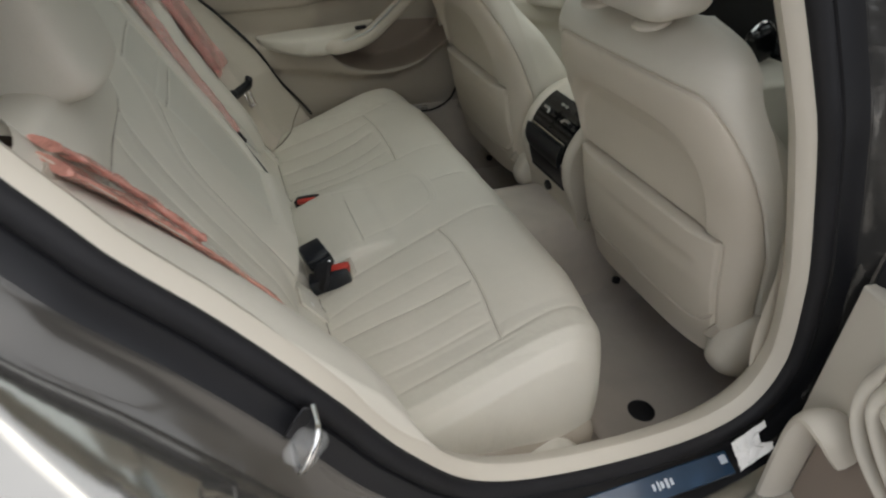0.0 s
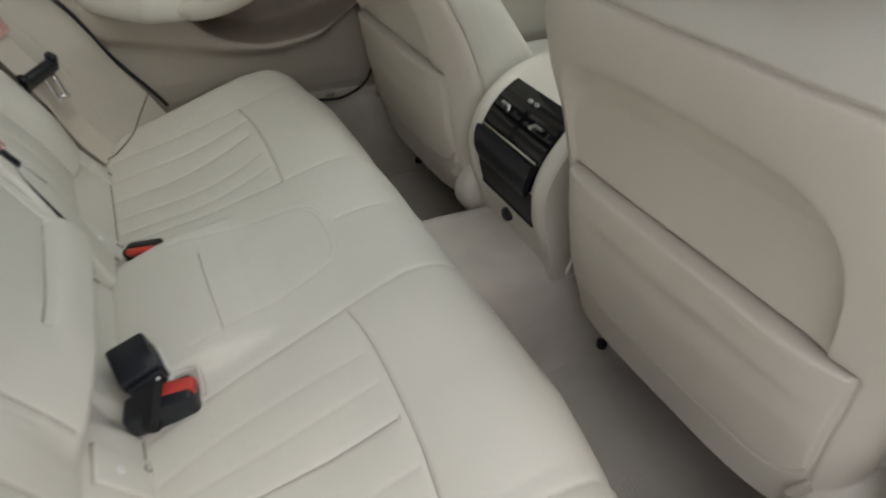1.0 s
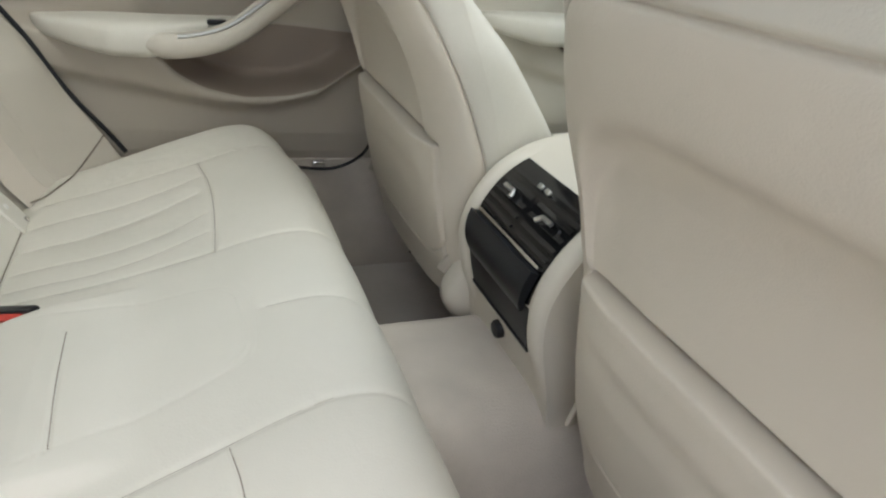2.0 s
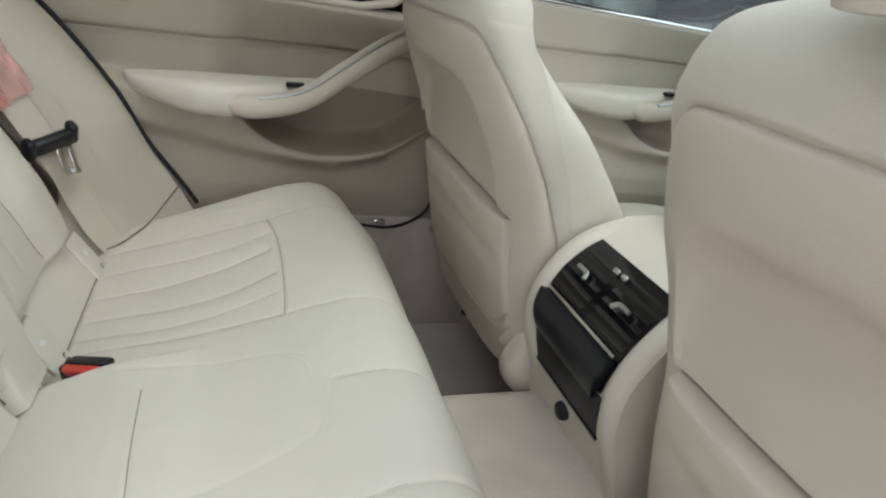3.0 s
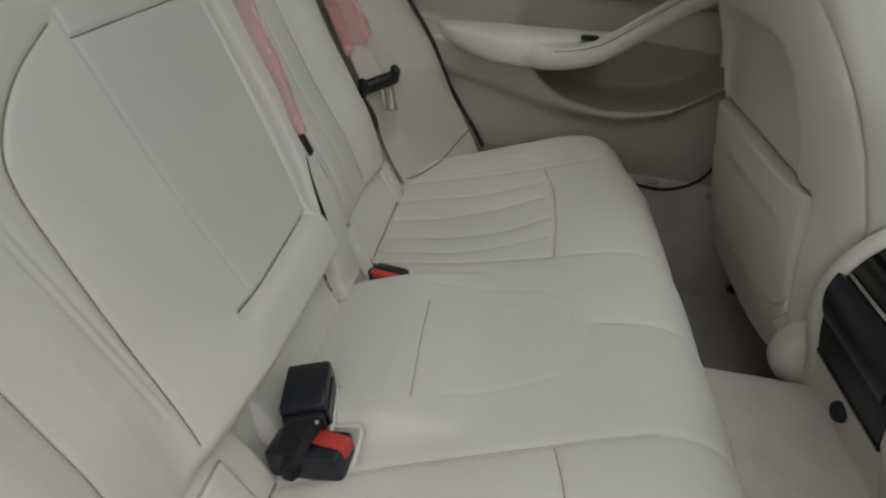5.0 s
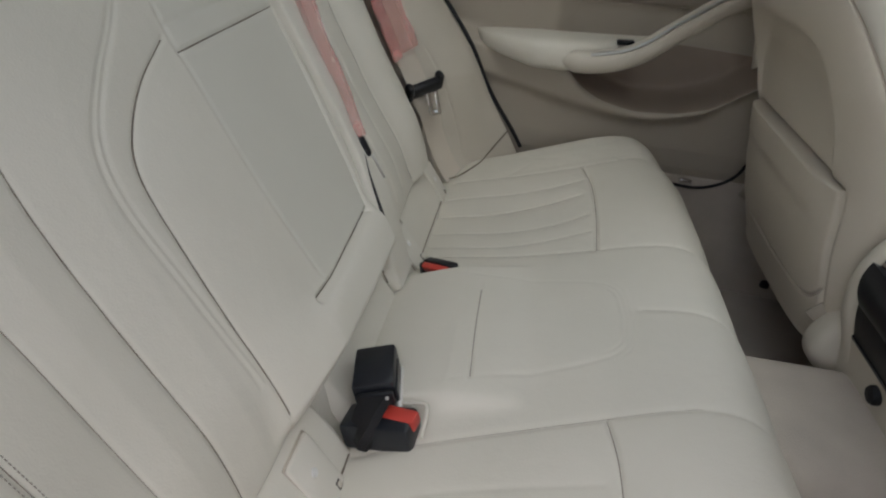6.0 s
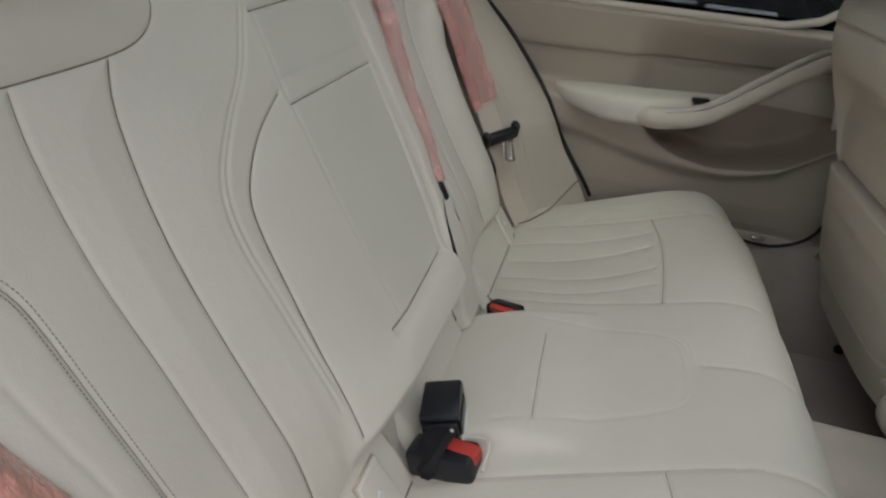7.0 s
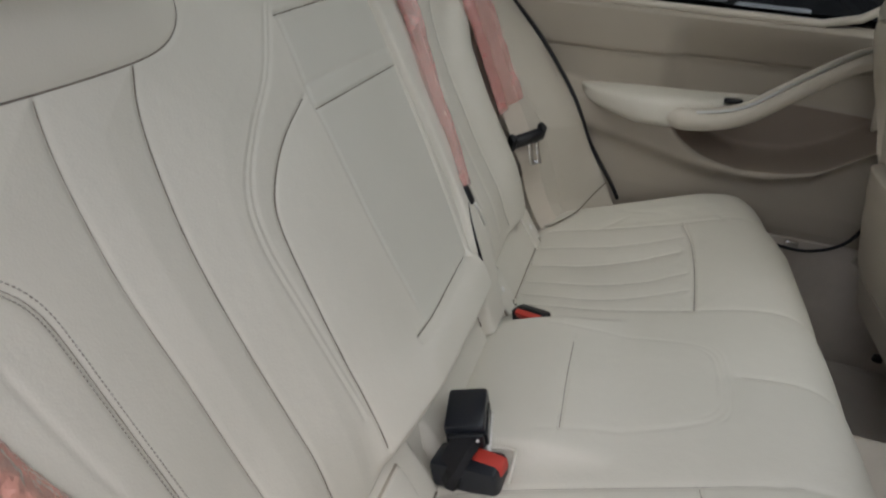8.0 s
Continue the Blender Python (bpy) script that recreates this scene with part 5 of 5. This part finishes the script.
door_shell("door_3", 0.74, 1.62, -1, "shut dark brown front door ahead of the open one")

edge_line = even(spline([(-0.115, 0.672, 0.985), (-0.066, 0.676, 0.930), (0.003, 0.672, 0.862), (0.0866, 0.640, 0.769), (0.139, 0.638, 0.675), (0.198, 0.640, 0.594), (0.22, 0.642, 0.56)], 8), 60)
tagged(part("door_edge_seal", sweep(edge_line, circle(0.0042, 10)), rubber), "black rubber seal between bolster and rear door", "door seal", kind="structure")

# Bright block standing in for daylight through the gap under the door.
clip = part("daylight_sliver", box((0.026, 0.010, 0.010), (0.575, 0.634, 0.540), 0.003, 2), chrome)
tagged(clip, "small bright sliver standing in for daylight at the foot of the shut rear door", "clip")

# ---- roof, pillars, glass, shelf ----
def roof():
    x = np.linspace(-0.75, 1.25, 50)
    y = np.linspace(-0.66, 0.66, 50)
    X, Y = np.meshgrid(x, y, indexing="ij")
    Zr = 1.425 - 0.10 * ((X - 0.25) / 1.0) ** 2 * 0.9 - 0.10 * (Y / 0.6) ** 4
    rings = np.stack([X, Y, Zr], -1)
    cx, cy = 0.5 * (X[:-1, :-1] + X[1:, 1:]), 0.5 * (Y[:-1, :-1] + Y[1:, 1:])
    # unseen glass opening, added so the cabin is lit from above
    solid = ~((np.abs(cy) < 0.41) & (cx > -0.04) & (cx < 1.15))
    c = part("ceiling", sheet(rings, solid), headlining)
    tagged(c, "cream cloth roof lining", "ceiling", kind="structure")
    r = part("roof", sheet(rings + np.array([0, 0, 0.035]), solid), paint)
    g = part("window_3", sheet(rings + np.array([0, 0, 0.030]), ~solid), glass_roof)
    tagged(g, "clear unseen glass roof panel, added to let light into the cabin", "roof window", kind="structure")
    tagged(r, "dark brown metallic car roof", "roof", kind="structure")


roof()


def slab(name, pts, thick, material, label, category, shade=True):
    """A flat plate over four corners with thickness."""
    p = np.asarray(pts, float)
    n = np.cross(p[1] - p[0], p[3] - p[0])
    n = n / np.linalg.norm(n) * thick
    me = mesh_of(np.vstack([p, p + n]), [(0, 1, 2, 3), (7, 6, 5, 4), (0, 4, 5, 1), (1, 5, 6, 2), (2, 6, 7, 3), (3, 7, 4, 0)])
    ob = part(name, me, material, smooth=False)
    return tagged(ob, label, category, kind="structure")


slab("window_1", [(1.85, -0.66, 0.98), (1.85, 0.66, 0.98), (1.22, 0.58, 1.36), (1.22, -0.58, 1.36)], 0.006, glass, "clear windscreen", "windscreen", False)
slab("window_2", [(-1.15, 0.6, 1.02), (-1.15, -0.6, 1.02), (-0.72, -0.52, 1.33), (-0.72, 0.52, 1.33)], 0.005, glass, "sloping rear window", "rear window", False)
slab("parcel_shelf", [(-1.2, -0.66, 1.0), (-0.19, -0.66, 1.0), (-0.19, 0.66, 1.0), (-1.2, 0.66, 1.0)], 0.03, pocket_beige, "beige parcel shelf behind the rear backrest", "shelf")
for side in (-1, 1):
    slab("pillar_rear", [(-1.2, side * 0.69, 0.98), (-0.23, side * 0.665, 1.03), (-0.16, side * 0.60, 1.33), (-0.74, side * 0.54, 1.34)], 0.03, plastic_cream, f"cream rear pillar lining", "pillar")
    slab("wall_boot", [(-1.2, side * 0.72, 0.3), (-0.30, side * 0.72, 0.3), (-0.30, side * 0.70, 1.0), (-1.2, side * 0.70, 1.0)], 0.03, black_plastic, f"dark wall beside the boot behind the bench", "wall")
slab("wall_rear", [(-1.2, -0.7, 0.3), (-1.2, 0.7, 0.3), (-1.2, 0.7, 1.0), (-1.2, -0.7, 1.0)], 0.03, black_plastic, "dark wall of the boot", "wall")
slab("bulkhead", [(1.85, -0.75, 0.25), (1.85, 0.75, 0.25), (1.85, 0.72, 0.98), (1.85, -0.72, 0.98)], 0.03, black_plastic, "dark bulkhead ahead of the dashboard", "wall")

# ---- dashboard ----
def dashboard():
    ob = thing("dashboard", "black dashboard with chrome-trimmed control stack", "dashboard", (1.6, 0, 0.6))
    outline = [(1.50, 0.62), (1.44, 0.80), (1.42, 0.90), (1.46, 0.96), (1.60, 1.00), (1.84, 1.00), (1.84, 0.55)]
    part("body", prism(outline, "y", -0.70, 0.70, 0.02, 3), black_plastic, ob)
    stack = part("control_stack", box((0.04, 0.27, 0.17), (1.415, 0.0, 0.915), 0.012, 3, (0, -12, 0)), black_gloss, ob, "black glossy control stack")
    for z in (0.955, 0.905, 0.868):
        part("chrome_bar", box((0.010, 0.235, 0.006), (1.394 - 0.2 * (z - 0.915), 0, z), 0.002, 2, (0, -12, 0)), chrome, stack)
    for y in (-0.095, 0.095):
        for z in (0.930, 0.882):
            part("knob", lathe([(0.014, 0), (0.014, 0.014), (0.011, 0.018), (0, 0.018)], (1.396 - 0.2 * (z - 0.915), y, z), 20, (0, -90, 0)), satin, stack)
    part("screen", box((0.015, 0.26, 0.11), (1.45, 0.0, 1.06), 0.006, 2, (0, -8, 0)), black_gloss, ob, "dark dashboard screen")
    part("tray", box((0.10, 0.24, 0.03), (1.43, 0, 0.80), 0.01, 2), black_plastic, ob)
    return ob


dashboard()

# ---- what shows round the open door ----
def striker():
    ob = thing("door_striker", "steel door striker in a clear plastic cover on the jamb", "door striker", (0.0, -0.745, 0.80))
    y, x, z = -0.748, 0.000, 0.800
    part("plate", box((0.016, 0.003, 0.040), (x, y + 0.016, z), 0.0012, 1, (0, 35, 0)), black_plastic, ob)
    loop = spline([(x - 0.012, y + 0.012, z - 0.022), (x - 0.010, y - 0.020, z - 0.021), (x + 0.0, y - 0.030, z), (x + 0.012, y - 0.020, z + 0.021), (x + 0.013, y + 0.012, z + 0.022)], 8)
    part("loop", sweep(loop, circle(0.0034, 10)), chrome, ob)
    part("cover", box((0.034, 0.020, 0.040), (x, y - 0.014, z), 0.009, 3, (0, 35, 0)), clear_film, ob, "loose clear plastic cover")
    return ob


striker()


def sill_plate():
    ob = thing("sill_plate", "blue film strip with worn pale print on the black door sill", "sill plate", (0.42, -0.735, 0.50))
    part("film", box((0.40, 0.036, 0.004), (0.39, -0.754, 0.500), 0.002, 1, (25, 0, 0)), blue_film, ob)
    rng = np.random.RandomState(2)
    x = 0.455
    for i in range(5):
        w = rng.uniform(0.003, 0.007)
        part("print_bar", box((w, 0.009 + 0.004 * (i % 2), 0.001), (x, -0.7545, 0.5027), 0.0003, 1, (25, 0, 0)), white_ink, ob)
        x += w + 0.003
    part("film_corner", box((0.012, 0.012, 0.001), (0.578, -0.750, 0.5048), 0.0003, 1, (25, 0, 0)), white_ink, ob)
    return ob


sill_plate()


def film_scrap():
    rng = np.random.RandomState(12)
    x, y = np.meshgrid(np.linspace(0, 1, 14), np.linspace(0, 1, 10), indexing="ij")
    cut = 1 - 0.35 * (np.abs(y - 0.5) < 0.18) * (x > 0.7)
    pts = np.stack([0.584 + 0.050 * x * cut, -0.748 - 0.030 * y, 0.535 + 0.03 * x - 0.026 * y + 0.004 * rng.rand(14, 10)], -1)
    tagged(part("film_scrap", sheet(pts), paper_white), "torn white protective film on the painted sill", "plastic film")


film_scrap()


def open_door():
    """The right rear door, swung out on its hinges at the middle pillar."""
    ob = thing("open_rear_door", "open rear door with cream lining and pocket", "car door", (0.72, -0.78, 0.45))
    swing = Matrix.Translation((0.722, -0.738, 0)) @ Matrix.Rotation(radians(78), 4, "Z")

    def put(bm):
        bmesh.ops.transform(bm, matrix=swing, verts=bm.verts)
        return bm

    # in the door's own place it runs along -x from the hinge, its lining towards +y
    part("shell", put(prism([(-0.90, 0.40), (-0.03, 0.40), (0.0, 0.46), (0.0, 0.94), (-0.05, 0.97), (-0.95, 0.97), (-0.95, 0.80), (-0.70, 0.46)], "y", -0.055, 0.0, 0.012, 2)), paint, ob)
    part("lining", put(prism([(-0.86, 0.43), (-0.025, 0.43), (-0.025, 0.805), (-0.88, 0.83)], "y", 0.0, 0.030, 0.006, 3)), plastic_cream, ob)
    part("upper_lining", put(prism([(-0.88, 0.832), (-0.06, 0.809), (-0.06, 0.93), (-0.88, 0.93)], "y", 0.0, 0.016, 0.006, 3)), plastic_beige, ob)
    pock = part("pocket", put(prism([(-0.56, 0.43), (-0.205, 0.43), (-0.20, 0.575), (-0.30, 0.565), (-0.56, 0.555)], "y", 0.028, 0.070, 0.014, 4)), plastic_cream, ob, "cream door pocket")
    lip = spline([(-0.066, 0.052, 0.43), (-0.066, 0.055, 0.53), (-0.070, 0.058, 0.600), (-0.084, 0.060, 0.632), (-0.108, 0.052, 0.628), (-0.125, 0.034, 0.606)], 8)
    part("pocket_lip", put(sweep(lip, circle(0.014, 14, 0.030), up=(0, 1, 0))), plastic_cream, pock, "thin cream pocket lip")
    part("pocket_mouth", put(prism([(-0.21, 0.44), (-0.080, 0.44), (-0.080, 0.600), (-0.102, 0.622), (-0.145, 0.620), (-0.21, 0.585)], "y", 0.026, 0.040, 0.0)), pocket_beige, pock, "brown pocket lining, darkened for shade in the pocket")
    for off in (0.0, 0.019, 0.038):
        ridge = [(-0.140 - off, 0.030, 0.812), (-0.116 - off, 0.042, 0.762), (-0.112 - off, 0.050, 0.715), (-0.128 - off, 0.056, 0.670 + off), (-0.185 - off, 0.058, 0.632 + off), (-0.30, 0.058, 0.602 + off)]
        part("pocket_ridge", put(sweep(spline(ridge, 8), circle(0.0105, 12, 0.007))), plastic_cream, pock)
    part("arm_rest", put(puff((0.42, 0.085, 0.06), (-0.55, 0.055, 0.77), 4, 20)), leather, ob)
    part("window_frame", put(sweep([(-0.02, -0.02, 0.96), (-0.09, -0.02, 1.30), (-0.50, -0.02, 1.36), (-0.92, -0.02, 0.98)], band(0.04, 0.05, 0.008), up=(0, 1, 0))), black_plastic, ob)
    for z in (0.58, 0.82):
        part("hinge", box((0.05, 0.05, 0.045), (0.735, -0.772, z), 0.008, 2, (0, 0, 20)), black_plastic, ob)
    part("check_strap", box((0.07, 0.03, 0.03), (0.722, -0.765, 0.70), 0.008, 2, (0, 0, 30)), rubber, ob, "black check strap boot")
    return ob


open_door()
